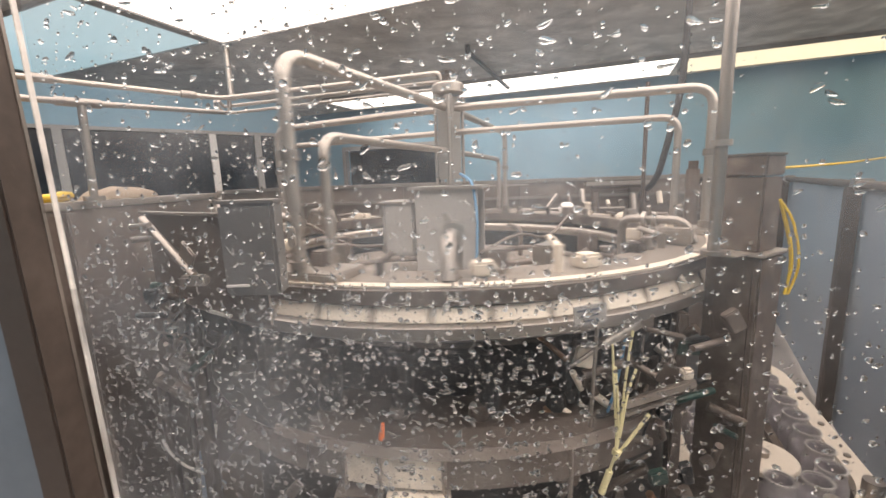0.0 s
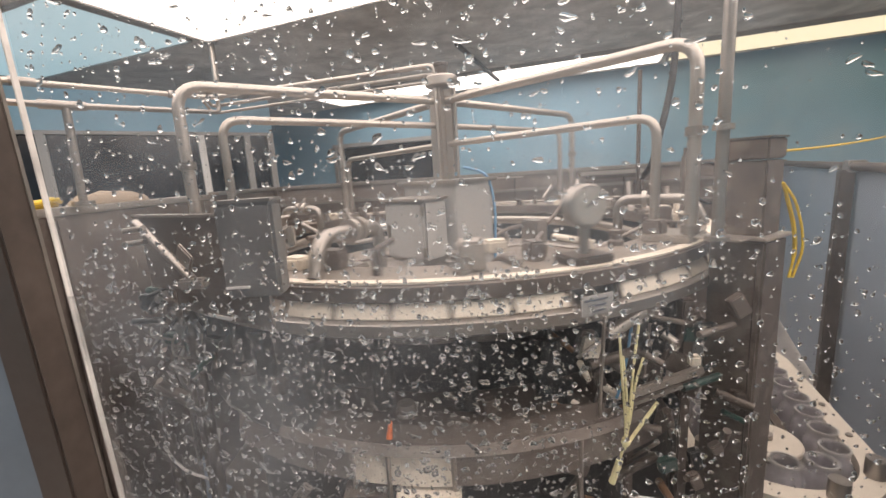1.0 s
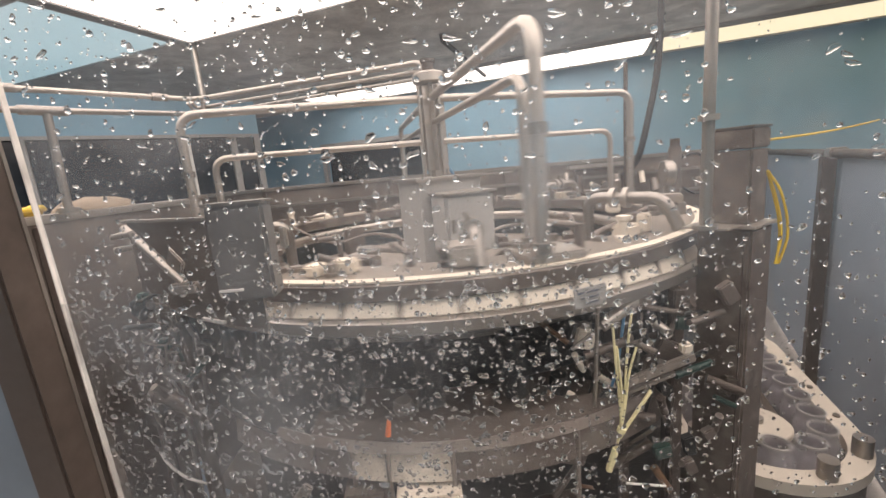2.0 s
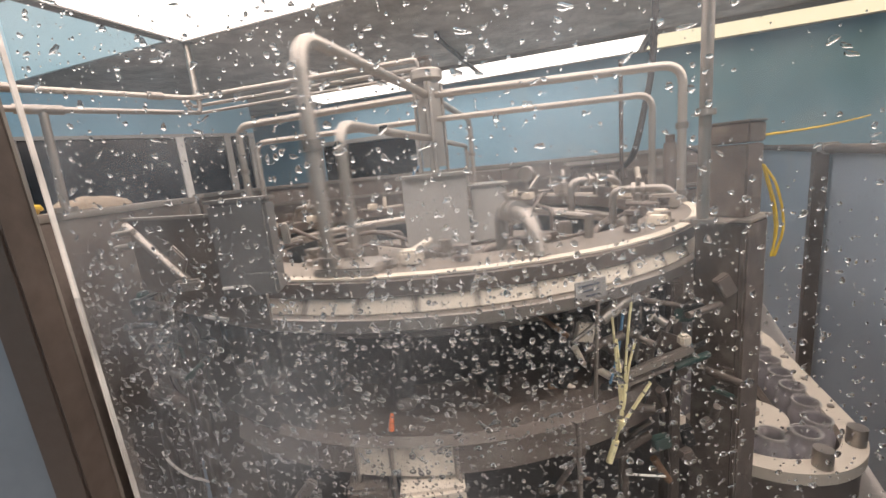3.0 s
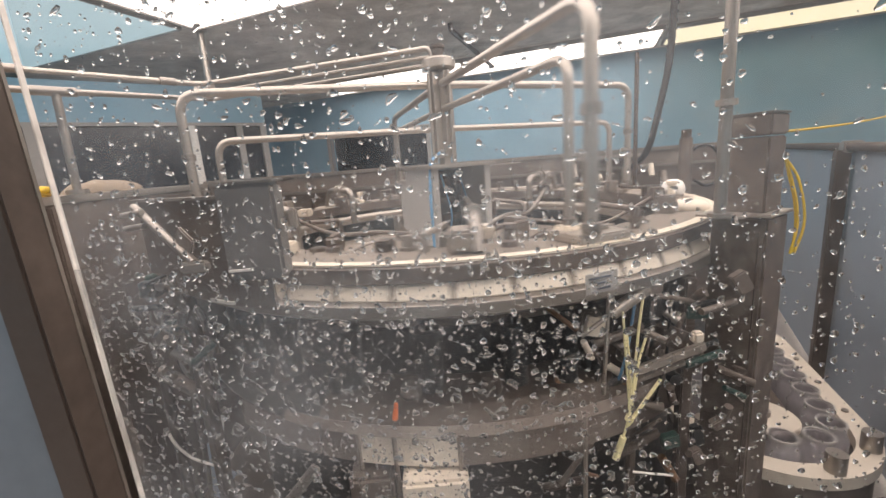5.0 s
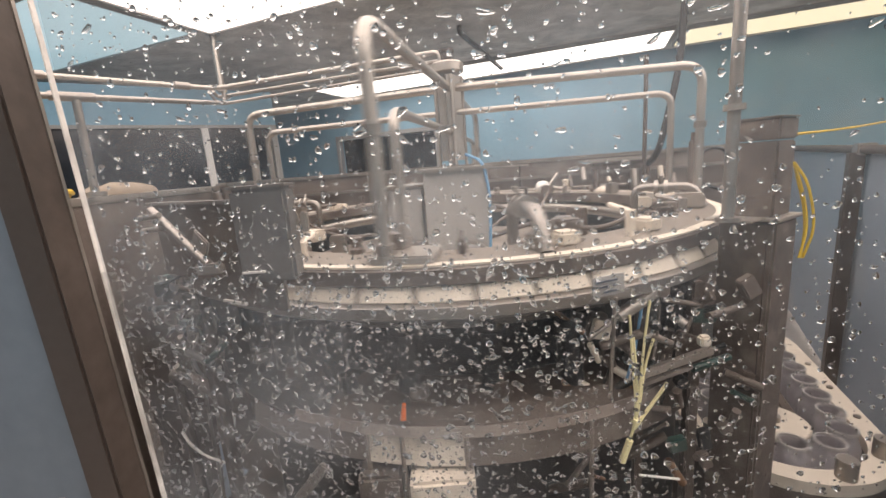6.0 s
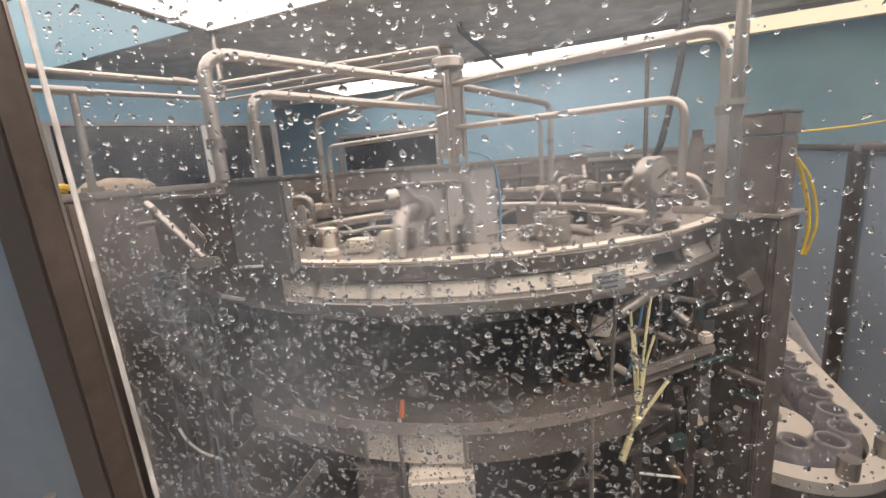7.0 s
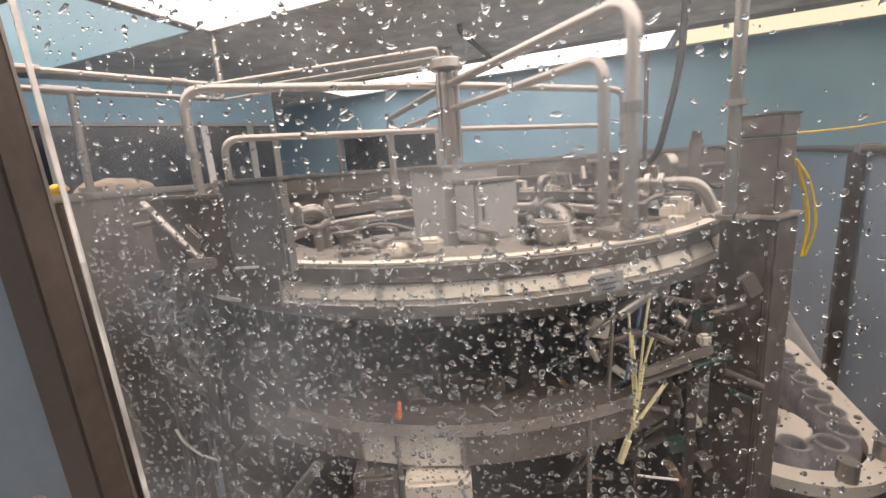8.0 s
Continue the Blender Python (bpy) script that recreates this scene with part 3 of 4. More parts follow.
g.matrix_basis = Matrix.Translation(out(-22, 0.9, 1.36)) @ pose(0, 0, 0, 90, 0, -22)
f = part("dial", lathe(B(), [(0.0, 0.019), (0.039, 0.019), (0.039, 0.022), (0.0, 0.022)], 32), GAUGE_GLASS, g)
f = part("needle", box(B(), (0.008, 0.004, 0.0235), (0.036, 0.004, 0.002), 0, pose(0, 0, 0, 0, 0, 30)), BLACK, g)
part("gauge_stem", rod(B(), out(-22, 0.9, 1.235), out(-22, 0.9, 1.315), 0.012), STEEL, rotor)
part("gauge_base", box(B(), (0, -0.9, 1.246), (0.1, 0.08, 0.02), 0.004, pose(0, 0, 0, 0, 0, -22)), STEEL_DARK, rotor)
part("cap_dome", lathe(B(), [(0.0, 1.24), (0.036, 1.24), (0.042, 1.25), (0.042, 1.27), (0.034, 1.288), (0.018, 1.298), (0.0, 1.3)], 28), WHITE, rotor, "white plastic dome cap").matrix_basis = Matrix.Translation(out(154, 0.89))
part("cap_arm", tube(B(), [out(153, 0.86, 1.25), out(147, 0.84, 1.26), out(141, 0.85, 1.25)], 0.013, 0.03), STEEL_LIGHT, rotor)
for a, r, w in ((26, 0.86, 0.055), (43, 0.86, 0.055), (-31, 0.68, 0.06), (-68, 0.84, 0.06), (-118, 0.86, 0.055), (-170, 0.84, 0.05), (78, 0.72, 0.05)):
    part("block", box(B(), (0, -r, 1.252), (w, 0.05, 0.034), 0.006, pose(0, 0, 0, 0, 0, a)), CREAM, rotor)
for k in range(16):
    a, r = k * 22.5 + 7 * math.sin(k * 3.3), 0.84 + 0.05 * math.sin(k * 1.9)
    bm = rod(B(), out(a, r, 1.233), out(a, r, 1.262 + 0.015 * math.sin(k * 2.3)), 0.014, 10)
    rod(bm, out(a, r, 1.235), out(a, r, 1.245), 0.022, 6)
    part("bolt", bm, STEEL, rotor)
for k in range(6):
    a = k * 60 + 11
    part("hose", tube(B(), [out(a, 0.13, 1.12), out(a + 8, 0.35, 1.17 + 0.03 * math.sin(k)), out(a + 14, 0.58, 1.13), out(a + 17, 0.8, 1.25), out(a + 18, 0.86, 1.24)], 0.010 if k % 2 else 0.007, 0.12, 8), (STEEL, STEEL_POST, STEEL_BROWN)[k % 3], rotor)

rc = random.Random(11)
for k in range(36):
    a = k * 10 + rc.uniform(-3, 3)
    r = rc.uniform(0.80, 0.88)
    q2 = pose(0, 0, 0, 0, 0, a)
    h = rc.uniform(0.02, 0.06)
    mat = (STEEL_BROWN, STEEL_DARK, STEEL, STEEL_BROWN, CREAM_LIFTED)[k % 5]
    if k % 3 == 0:
        part("station_block", box(B(), (0, -r, 1.234 + h / 2), (rc.uniform(0.03, 0.06), 0.05, h), 0.005, q2), mat, rotor)
    elif k % 3 == 1:
        bm = rod(B(), out(a, r, 1.233), out(a, r, 1.24 + h), 0.011, 10)
        rod(bm, out(a, r, 1.235 + h), out(a + rc.uniform(-5, 5), r - 0.08, 1.245 + h), 0.008, 8)
        part("lever", bm, mat, rotor)
    else:
        part("valve_body", lathe(B(), [(0.0, 0.0), (0.02, 0.0), (0.02, 0.015), (0.013, 0.02), (0.013, h), (0.018, h + 0.004), (0.018, h + 0.014), (0.0, h + 0.016)], 14), mat, rotor).matrix_basis = Matrix.Translation(out(a, r, 1.233))
for k in range(14):
    a, r = k * 25.7 + rc.uniform(-4, 4), rc.uniform(0.3, 0.68)
    h = rc.uniform(0.05, 0.17)
    mat = (STEEL_BROWN, STEEL_POST, STEEL_BROWN, STEEL)[k % 4]
    if k % 2:
        part("manifold", box(B(), (0, -r, 1.05 + h / 2), (rc.uniform(0.05, 0.12), rc.uniform(0.04, 0.08), h), 0.006, pose(0, 0, 0, 0, 0, a)), mat, rotor)
    else:
        part("inner_pipe", tube(B(), [out(a, r, 1.05), out(a, r, 1.05 + h), out(a + rc.uniform(8, 20), r + 0.06, 1.06 + h)], 0.012, 0.03, 10), mat, rotor)

# ---- fixed base of the machine ----
base = thing("bottling_machine", pose(*AXIS, 0), "machine base with curved cover plates, its shaded parts coloured near black", "bottling machine")
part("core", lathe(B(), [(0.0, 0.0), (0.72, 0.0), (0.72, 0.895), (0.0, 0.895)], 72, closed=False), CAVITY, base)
# table ring is blackened past the front arc, where it fades into shade
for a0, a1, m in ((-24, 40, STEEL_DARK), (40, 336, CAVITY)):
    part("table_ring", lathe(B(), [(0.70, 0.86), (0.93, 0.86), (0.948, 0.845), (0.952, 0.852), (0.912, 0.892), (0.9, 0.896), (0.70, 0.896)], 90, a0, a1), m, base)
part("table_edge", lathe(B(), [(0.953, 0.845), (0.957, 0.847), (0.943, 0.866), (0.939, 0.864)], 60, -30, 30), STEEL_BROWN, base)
# plates lean outwards at the bottom to catch more light
for a0, a1, m in ((-42, -24, STEEL_BROWN), (-23.5, -17.6, STEEL_BROWN), (-17.3, -12.4, CREAM_LIFTED), (-12.1, -3.6, CREAM_LIFTED), (-3.2, 14, STEEL_BROWN), (14.4, 36, STEEL_BROWN)):
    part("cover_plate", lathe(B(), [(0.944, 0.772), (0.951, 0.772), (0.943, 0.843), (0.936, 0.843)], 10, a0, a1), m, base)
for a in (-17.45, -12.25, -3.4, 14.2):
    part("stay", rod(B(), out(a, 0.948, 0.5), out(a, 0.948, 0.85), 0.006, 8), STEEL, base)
part("front_box", box(B(), (-0.115, -0.93, 0.69), (0.145, 0.1, 0.14), 0.008), CREAM_LIFTED, base)
# black screen added to hide the lit floor behind the base
part("dark_screen", lathe(B(), [(0.832, 0.0), (0.84, 0.0), (0.84, 0.79), (0.832, 0.79)], 96), CAVITY, base)
part("slanted_bar", box(B(), (0, 0, 0), (0.022, 0.012, 0.24), 0.003, Matrix.Translation((-0.435, -0.99, 0.745)) @ pose(0, 0, 0, 0, 41, 0)), STEEL, base)
part("side_box", box(B(), (-0.26, -0.9, 0.66), (0.1, 0.08, 0.18), 0.008), STEEL_BROWN, base)
for k in range(5):
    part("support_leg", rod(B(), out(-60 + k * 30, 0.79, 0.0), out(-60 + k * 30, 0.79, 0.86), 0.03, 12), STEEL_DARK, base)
part("kick_ring", lathe(B(), [(0.74, 0.02), (0.78, 0.02), (0.78, 0.5), (0.74, 0.5)], 96), CAVITY, base)
for k in range(9):
    a = -48 + k * 12.5
    part("nozzle", lathe(B(), [(0.0, 0.896), (0.022, 0.896), (0.026, 0.905), (0.02, 0.925 + 0.008 * (k % 3)), (0.0, 0.928 + 0.008 * (k % 3))], 14), (STEEL_BROWN, STEEL_DARK, CAVITY)[k % 3], base).matrix_basis = Matrix.Translation(out(a, 0.87))
part("sensor_tip", rod(B(), out(-11.8, 0.945, 0.885), out(-11.4, 0.947, 0.925), 0.007, 10, 0.004), ORANGE, base, "orange sensor tip")

# ---- camera-side guard: frame, filmed sheet with water drops ----
TILT = pose(-0.003, 0, 1.42) @ pose(0, 0, 0, 0, -1.3, 0) @ pose(0, 0, -1.42)
t = thing("door_frame", scaled_from_camera(1.2) @ TILT, "brown anodised aluminium door frame at the sheet's edge", "door frame", kind="structure")
part("stile", box(B(), (-0.330, -1.4375, 1.25), (0.026, 0.025, 1.9), 0.002), BRONZE, t)
# dark plate puts the shade of the stile's side face into colour
part("return", box(B(), (-0.3166, -1.437, 1.25), (0.0008, 0.024, 1.9)), STEEL_DARK, t, "thin dark plate carrying the shade of the stile's inner side")
part("seal", box(B(), (-0.3162, -1.4235, 1.25), (0.0016, 0.003, 1.9)), STEEL, t)
part("side_sheet", box(B(), (-0.611, -1.44, 1.25), (0.532, 0.006, 1.9), 0.001), material("slate_blue_sheet", (0.17, 0.205, 0.245), 0.4, 0.1, 0.15, 5, 60, 0.03), t)
part("clip", tube(B(), [(-0.375, -1.46, 1.175), (-0.362, -1.462, 1.187), (-0.357, -1.458, 1.2)], 0.004, 0.01, 8), STEEL_LIGHT, t)
guard = thing("splash_guard", pose(0.07, -1.45, 0, 0, 0, -9) @ pose(-0.07, 0, 0), "clear plastic splash guard covered in water drops", "splash guard")
sheet = part("sheet", box(B(), (0.5, 0.004, 1.35), (1.694, 0.005, 1.8)), PANE, guard, smooth=False)
sheet.visible_shadow = False
# edge glow of the sheet is given as a pale solid colour
part("edge", box(B(), (-0.349, 0.004, 1.35), (0.0016, 0.005, 1.8), 0.0004, TILT), EDGE, guard, "sheet edge, its bright glow put into pale colour")
# hazy strip added for the lip seen beside the sheet's edge
lip_strip = part("edge_lip", box(B(), (-0.339, -0.0006, 0.97), (0.014, 0.0012, 0.8), 0.0, TILT), smoky("hazy_edge_lip", (0.2, 0.18, 0.165), 0.2), guard, "translucent lip along the sheet's edge")
lip_strip.visible_shadow = False
rng = random.Random(7)


def drop_mesh(n, squash, tail, rows=5, cols=12, uneven=1.0):
    """A flattened bead of water, steep at its rim and heavier at its lower end, its flat side on the sheet's wet face."""
    vs, fs = [], []
    for i in range(rows):
        r = 1 - (i / rows) ** 1.7
        for j in range(cols):
            a = 2 * math.pi * j / cols
            w = r * (1 + uneven * (0.12 * math.sin(2 * a + 1.7 * n) + 0.1 * math.sin(3 * a + n) + 0.06 * math.sin(5 * a + 2 * n)))
            x, z = math.cos(a) * w, math.sin(a) * w * (1 + tail)
            vs.append((x * (1 - 0.2 * tail * math.sin(a)), squash * (1 - r ** 3) * (1 - 0.3 * math.sin(a) * r), z))
    vs.append((0, squash, 0))
    for i in range(rows - 1):
        for j in range(cols):
            fs.append((i * cols + j, i * cols + (j + 1) % cols, (i + 1) * cols + (j + 1) % cols, (i + 1) * cols + j))
    for j in range(cols):
        fs.append(((rows - 1) * cols + j, (rows - 1) * cols + (j + 1) % cols, rows * cols))
    o = len(vs)
    vs += [vs[j] for j in range(cols)]
    fs.append(tuple(range(o, o + cols))[::-1])
    return vs, [f[::-1] for f in fs]


SHAPES = [drop_mesh(k, 0.34 + 0.1 * (k % 3), 0.12 * (k % 3), 6, 16, 1.5) for k in range(6)]
big = []
for k, (vs, fs) in enumerate(SHAPES):
    me = mesh_of("droplet", vs, fs, True)
    me.materials.append(WATER)
    big.append(me)


def scatter(name, count, low, high, dense, shapes):
    """Many beads joined into one film of spray; dense gives the share kept at a place of the sheet."""
    verts, faces = [], []
    for i in range(count):
        x, z = rng.uniform(-0.347, 0.33), rng.uniform(1.06, 1.76)
        if rng.random() > dense(x, z):
            continue
        s = low + (high - low) * rng.random() ** 2
        vs, fs = shapes[i % len(shapes)]
        o, a = len(verts), rng.uniform(-0.7, 0.7)
        c, n, e = math.cos(a), math.sin(a), rng.uniform(0.75, 1.5)
        verts += [(x + s * (e * v[0] * c - v[2] * n), 0.0068 + s * v[1], z + s * (e * v[0] * n + v[2] * c)) for v in vs]
        faces += [tuple(o + q for q in fc) for fc in fs]
    me = mesh_of(name, verts, faces, True)
    me.materials.append(WATER)
    p = tagged(new(name, me), kind="stuff")
    p.parent = guard
    p.visible_shadow = False


def wetness(x, z):
    """The spray is thickest low on the sheet, thinner towards the top and the far side."""
    low = max(0.0, min(1.0, (1.42 - z) / 0.06))
    top = 0.34 if x < 0.02 else 0.17
    k = top + (1 - top) * low
    return k * (1.0 if x < 0.13 else 0.75 if x < 0.19 else 0.3)


for i in range(300):
    x, z = rng.uniform(-0.34, 0.32), rng.uniform(1.1, 1.74)
    s = rng.uniform(0.0014, 0.0025) * (1.1 if z > 1.45 else 1.0)
    p = new("droplet", big[i % 6])
    p.parent = guard
    wide = rng.uniform(1.2, 2.6) if z > 1.42 else rng.uniform(0.8, 1.4)
    p.matrix_basis = Matrix.Translation((x, 0.0068, z)) @ pose(0, 0, 0, 0, rng.uniform(-35, 35), 0) @ Matrix.Diagonal((s * wide, s, s * rng.uniform(0.6, 1.0), 1))
    p.visible_shadow = False
MIDDLE = [drop_mesh(k + 5, 0.62 + 0.05 * k, 0.12 * k, 5, 12) for k in range(5)]
SMALL = [drop_mesh(k + 3, 0.75, 0.1 * k, 4, 8) for k in range(4)]
scatter("spatter", 6200, 0.001, 0.0024, wetness, MIDDLE)
scatter("spray", 9000, 0.0006, 0.0012, wetness, SMALL)
scatter("mist", 12000, 0.0003, 0.0006, lambda x, z: wetness(x, z) * 0.8, SMALL)

# ---- left of the carousel ----
t = thing("infeed_cover", pose(*AXIS, 0), "curved smoky plastic cover with bright edge strips", "machine cover")
part("skin", lathe(B(), [(1.02, 1.105), (1.026, 1.105), (1.026, 1.236), (1.02, 1.236)], 24, -104, -45), SMOKY, t)
part("front_skin", lathe(B(), [(1.02, 1.165), (1.026, 1.165), (1.026, 1.242), (1.02, 1.242)], 16, -44.8, -23), STEEL_BROWN, t)
part("pillar", box(B(), (-0.41, -0.962, 1.329), (0.105, 0.05, 0.178), 0.006), STEEL_GREY, t, "dark grey wet pillar box")
part("pillar_lid", box(B(), (-0.41, -0.962, 1.421), (0.112, 0.058, 0.006), 0.002), STEEL, t)
side = Matrix.Translation((-0.60, -0.872, 1.315)) @ pose(0, 0, 0, 0, 0, -32.2)
part("side_sheet", box(B(), (0, 0, 0), (0.32, 0.006, 0.17), 0.001, side), STEEL_BROWN, t)
part("sheet_fold", box(B(), (0, -0.008, 0.082), (0.32, 0.022, 0.006), 0.002, side), STEEL, t)
part("lower_skin", lathe(B(), [(1.00, 0.55), (1.006, 0.55), (1.006, 1.1), (1.0, 1.1)], 24, -110, -62), STEEL_BROWN, t)
part("edge_strip", lathe(B(), [(1.0275, 1.169), (1.034, 1.169), (1.034, 1.175), (1.0275, 1.175)], 8, -34, -29.5), WHITE, t)
part("edge_strip", box(B(), (-0.436, -0.99, 1.262), (0.045, 0.004, 0.005), 0.001), WHITE, t)
part("strut", rod(B(), out(-42, 1.02, 1.17), out(-31, 1.01, 1.235), 0.009), STEEL_LIGHT, t)
part("strut", rod(B(), out(-38, 1.02, 1.225), out(-31, 1.0, 1.24), 0.004), WHITE, t)
part("bracket", box(B(), (-0.347, -0.93, 1.345), (0.014, 0.016, 0.04), 0.003), STEEL_LIGHT, t)
part("post", box(B(), (-0.78, -0.62, 0.6), (0.03, 0.03, 1.2), 0.004), STEEL_DARK, t)
t = thing("guide_arm", pose(0, 0, 0), "angled pale steel guide arm fixed to the infeed cover", "guide arm")
part("arm", rod(B(), (-0.632, -0.888, 1.388), (-0.475, -0.99, 1.284), 0.008, 12), STEEL, t)
part("plate", box(B(), (0, 0, 0), (0.05, 0.006, 0.055), 0.004, Matrix.Translation((-0.497, -0.972, 1.315)) @ pose(0, 0, 0, 0, 34, -32)), STEEL, t)
part("bracket", box(B(), (-0.475, -0.99, 1.276), (0.05, 0.02, 0.02), 0.004), STEEL_LIGHT, t)
for z in (1.372, 1.345):
    part("stub", rod(B(), (-0.66, -0.885, z), (-0.6, -0.915, z + 0.006), 0.006, 10), STEEL_LIGHT, t)
t = thing("drain_chute", pose(0, 0, 0), "grey bent steel chute below the carousel with a white tag", "chute")
part("pipe", tube(B(), [(-0.87, -0.6, 0.89), (-0.8, -0.6, 0.845), (-0.72, -0.6, 0.775)], 0.02, 0.03), STEEL_BROWN, t)
part("tag", box(B(), (-0.713, -0.625, 0.72), (0.024, 0.004, 0.06), 0.001, Matrix.Translation((-0.713, -0.625, 0.72)) @ pose(0, 0, 0, 0, 12, 0) @ Matrix.Translation((0.713, 0.625, -0.72))), WHITE, t, "white tag")
part("leg", rod(B(), (-0.86, -0.6, 0.0), (-0.86, -0.6, 0.88), 0.015), STEEL_DARK, t)
bm = B()
vs = [bm.verts.new(v) for v in ((-0.76, -0.63, 0.66), (-0.715, -0.63, 0.655), (-0.72, -0.63, 0.57), (-0.69, -0.63, 0.55), (-0.775, -0.63, 0.45), (-0.765, -0.63, 0.56))]
f = bm.faces.new(vs)
ex = bmesh.ops.extrude_face_region(bm, geom=[f])
bmesh.ops.translate(bm, vec=(0, 0.006, 0), verts=[v for v in ex["geom"] if isinstance(v, bmesh.types.BMVert)])
part("gusset", bm, PANEL_BLUE, t, "pale blue-grey gusset plate", smooth=False)
part("wire", tube(B(), [(-0.87, -0.62, 0.70), (-0.85, -0.63, 0.665), (-0.81, -0.63, 0.615), (-0.745, -0.63, 0.585)], 0.004, 0.03, 6), WHITE, t)
for k in range(5):
    t = thing("hose", pose(-0.87 + 0.03 * k, -0.5 - 0.02 * k, 0), "grey flexible air hose looped beside the guard", "hose", "air hoses")
    part("tube", tube(B(), [(0, 0, 0.0), (0.02 * math.sin(k), 0.02, 0.7), (0.05 * math.cos(k * 2), -0.02, 0.92), (0.02, 0.04, 1.02), (-0.04, 0.05, 0.98 + 0.03 * k), (-0.09 - 0.02 * k, 0.06, 0.97)], 0.005, 0.06, 8), (STEEL, BLACK, GREY_PAINT)[k % 3], t)
t = thing("valve_cluster", pose(-0.70, -0.66, 0.06), "dark green and steel valve fittings under the infeed cover", "valves")
part("stem", rod(B(), (-0.02, 0.03, -0.06), (-0.02, 0.03, 1.12), 0.016, 12), STEEL_DARK, t)
rv = random.Random(21)
for k in range(26):
    x, y, z = rv.uniform(-0.1, 0.07), rv.uniform(-0.03, 0.03), rv.uniform(0.86, 1.13)
    mat = (TEAL, STEEL_DARK, STEEL_BROWN, CAVITY, STEEL_GREY, TEAL, BLACK)[k % 7]
    if k % 9 == 0:
        part("loop", tube(B(), [(x, y, z), (x - 0.03, y - 0.02, z + 0.03), (x - 0.04, y - 0.02, z - 0.03), (x + 0.01, y, z - 0.05)], 0.003, 0.02, 8), STEEL, t)
    elif k % 4 == 1:
        part("valve_block", box(B(), (0, 0, 0), (rv.uniform(0.02, 0.05), 0.03, rv.uniform(0.02, 0.05)), 0.004, Matrix.Translation((x, y, z)) @ pose(0, 0, 0, 0, rv.uniform(-25, 25), 0)), mat, t)
    else:
        d = Vector((rv.uniform(-0.04, 0.04), rv.uniform(-0.02, 0.02), rv.uniform(-0.03, 0.03)))
        part("fitting", rod(B(), Vector((x, y, z)) - d, Vector((x, y, z)) + d, rv.uniform(0.005, 0.012), 10), mat, t)
for k in range(3):
    t = thing("cable", pose(-1.33 + 0.02 * k, -0.4, TOP - 0.012 + 0.011 * k), "yellow cable lying coiled on the guard ledge", "cable", "yellow cables")
    part("loop", tube(B(), [(0.05 * math.sin(a / 3), -0.2 + 0.03 * a + 0.01 * math.sin(a * 2 + k), 0.004 * math.sin(a)) for a in range(0, 12)], 0.009, 0, 8), YELLOW, t)

bm = B()
bmesh.ops.create_uvsphere(bm, u_segments=24, v_segments=12, radius=1.0, matrix=Matrix.Translation((-1.275, -0.1, TOP - 0.012)) @ Matrix.Diagonal((0.05, 0.2, 0.045, 1)))
for v in bm.verts:
    v.co.z = max(TOP - 0.012, v.co.z + 0.006 * math.sin(v.co.y * 60) * math.sin(v.co.x * 70))
solo("rag", bm, material("tan_cloth", (0.27, 0.215, 0.16), 0.85, 0.0, 0.2, 18, 160, 0.3), "crumpled tan rag lying on the guard ledge", "rag")

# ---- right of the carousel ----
NEAR = scaled_from_camera(0.7)
t = thing("tied_wires", NEAR, "bundle of pale yellow wires held by a cable tie", "wires")
W = [((0.532, -0.55, 0.935), (0.54, -0.56, 0.77), (0.552, -0.56, 0.64)), ((0.545, -0.55, 0.86), (0.55, -0.57, 0.73), (0.556, -0.56, 0.64)),
     ((0.597, -0.545, 0.976), (0.585, -0.55, 0.90), (0.575, -0.55, 0.77), (0.562, -0.56, 0.64)), ((0.62, -0.53, 0.84), (0.59, -0.54, 0.76), (0.566, -0.56, 0.64))]
for w in W:
    part("wire", tube(B(), [*w, (0.553, -0.56, 0.57), (0.519, -0.56, 0.44)], 0.0042, 0.05, 8), TIE_YELLOW, t)
part("tie", rod(B(), (0.557, -0.56, 0.575), (0.552, -0.56, 0.56), 0.014), TIE_YELLOW, t)
part("branch", tube(B(), [(0.548, -0.56, 0.54), (0.58, -0.55, 0.575), (0.671, -0.53, 0.68)], 0.006, 0.03, 8), TIE_YELLOW, t)
part("sleeve", rod(B(), (0.51, -0.56, 0.42), (0.535, -0.56, 0.50), 0.011), TIE_YELLOW, t)
t = thing("air_cylinder", NEAR, "pale steel air cylinder with its rod and mounting bars", "air cylinder")
part("barrel", rod(B(), (0.505, -0.53, 0.925), (0.65, -0.50, 1.0), 0.021, 18), STEEL_LIGHT, t)
part("piston_rod", rod(B(), (0.40, -0.55, 0.865), (0.505, -0.53, 0.925), 0.007, 12), STEEL, t)
part("end_block", box(B(), (0.65, -0.5, 1.0), (0.05, 0.05, 0.05), 0.006, pose(0, 0, 0)), STEEL_BROWN, t)
part("bar", box(B(), (0, 0, 0), (0.24, 0.02, 0.03), 0.004, Matrix.Translation((0.70, -0.53, 0.752)) @ pose(0, 0, 0, 0, -17, 0)), STEEL, t)
part("bar", box(B(), (0, 0, 0), (0.2, 0.02, 0.02), 0.004, Matrix.Translation((0.66, -0.52, 0.70)) @ pose(0, 0, 0, 0, -17, 0)), STEEL_BROWN, t)
part("knob", box(B(), (0.765, -0.56, 0.835), (0.036, 0.03, 0.036), 0.007), CREAM, t)
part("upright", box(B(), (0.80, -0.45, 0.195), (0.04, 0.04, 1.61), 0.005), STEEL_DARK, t)
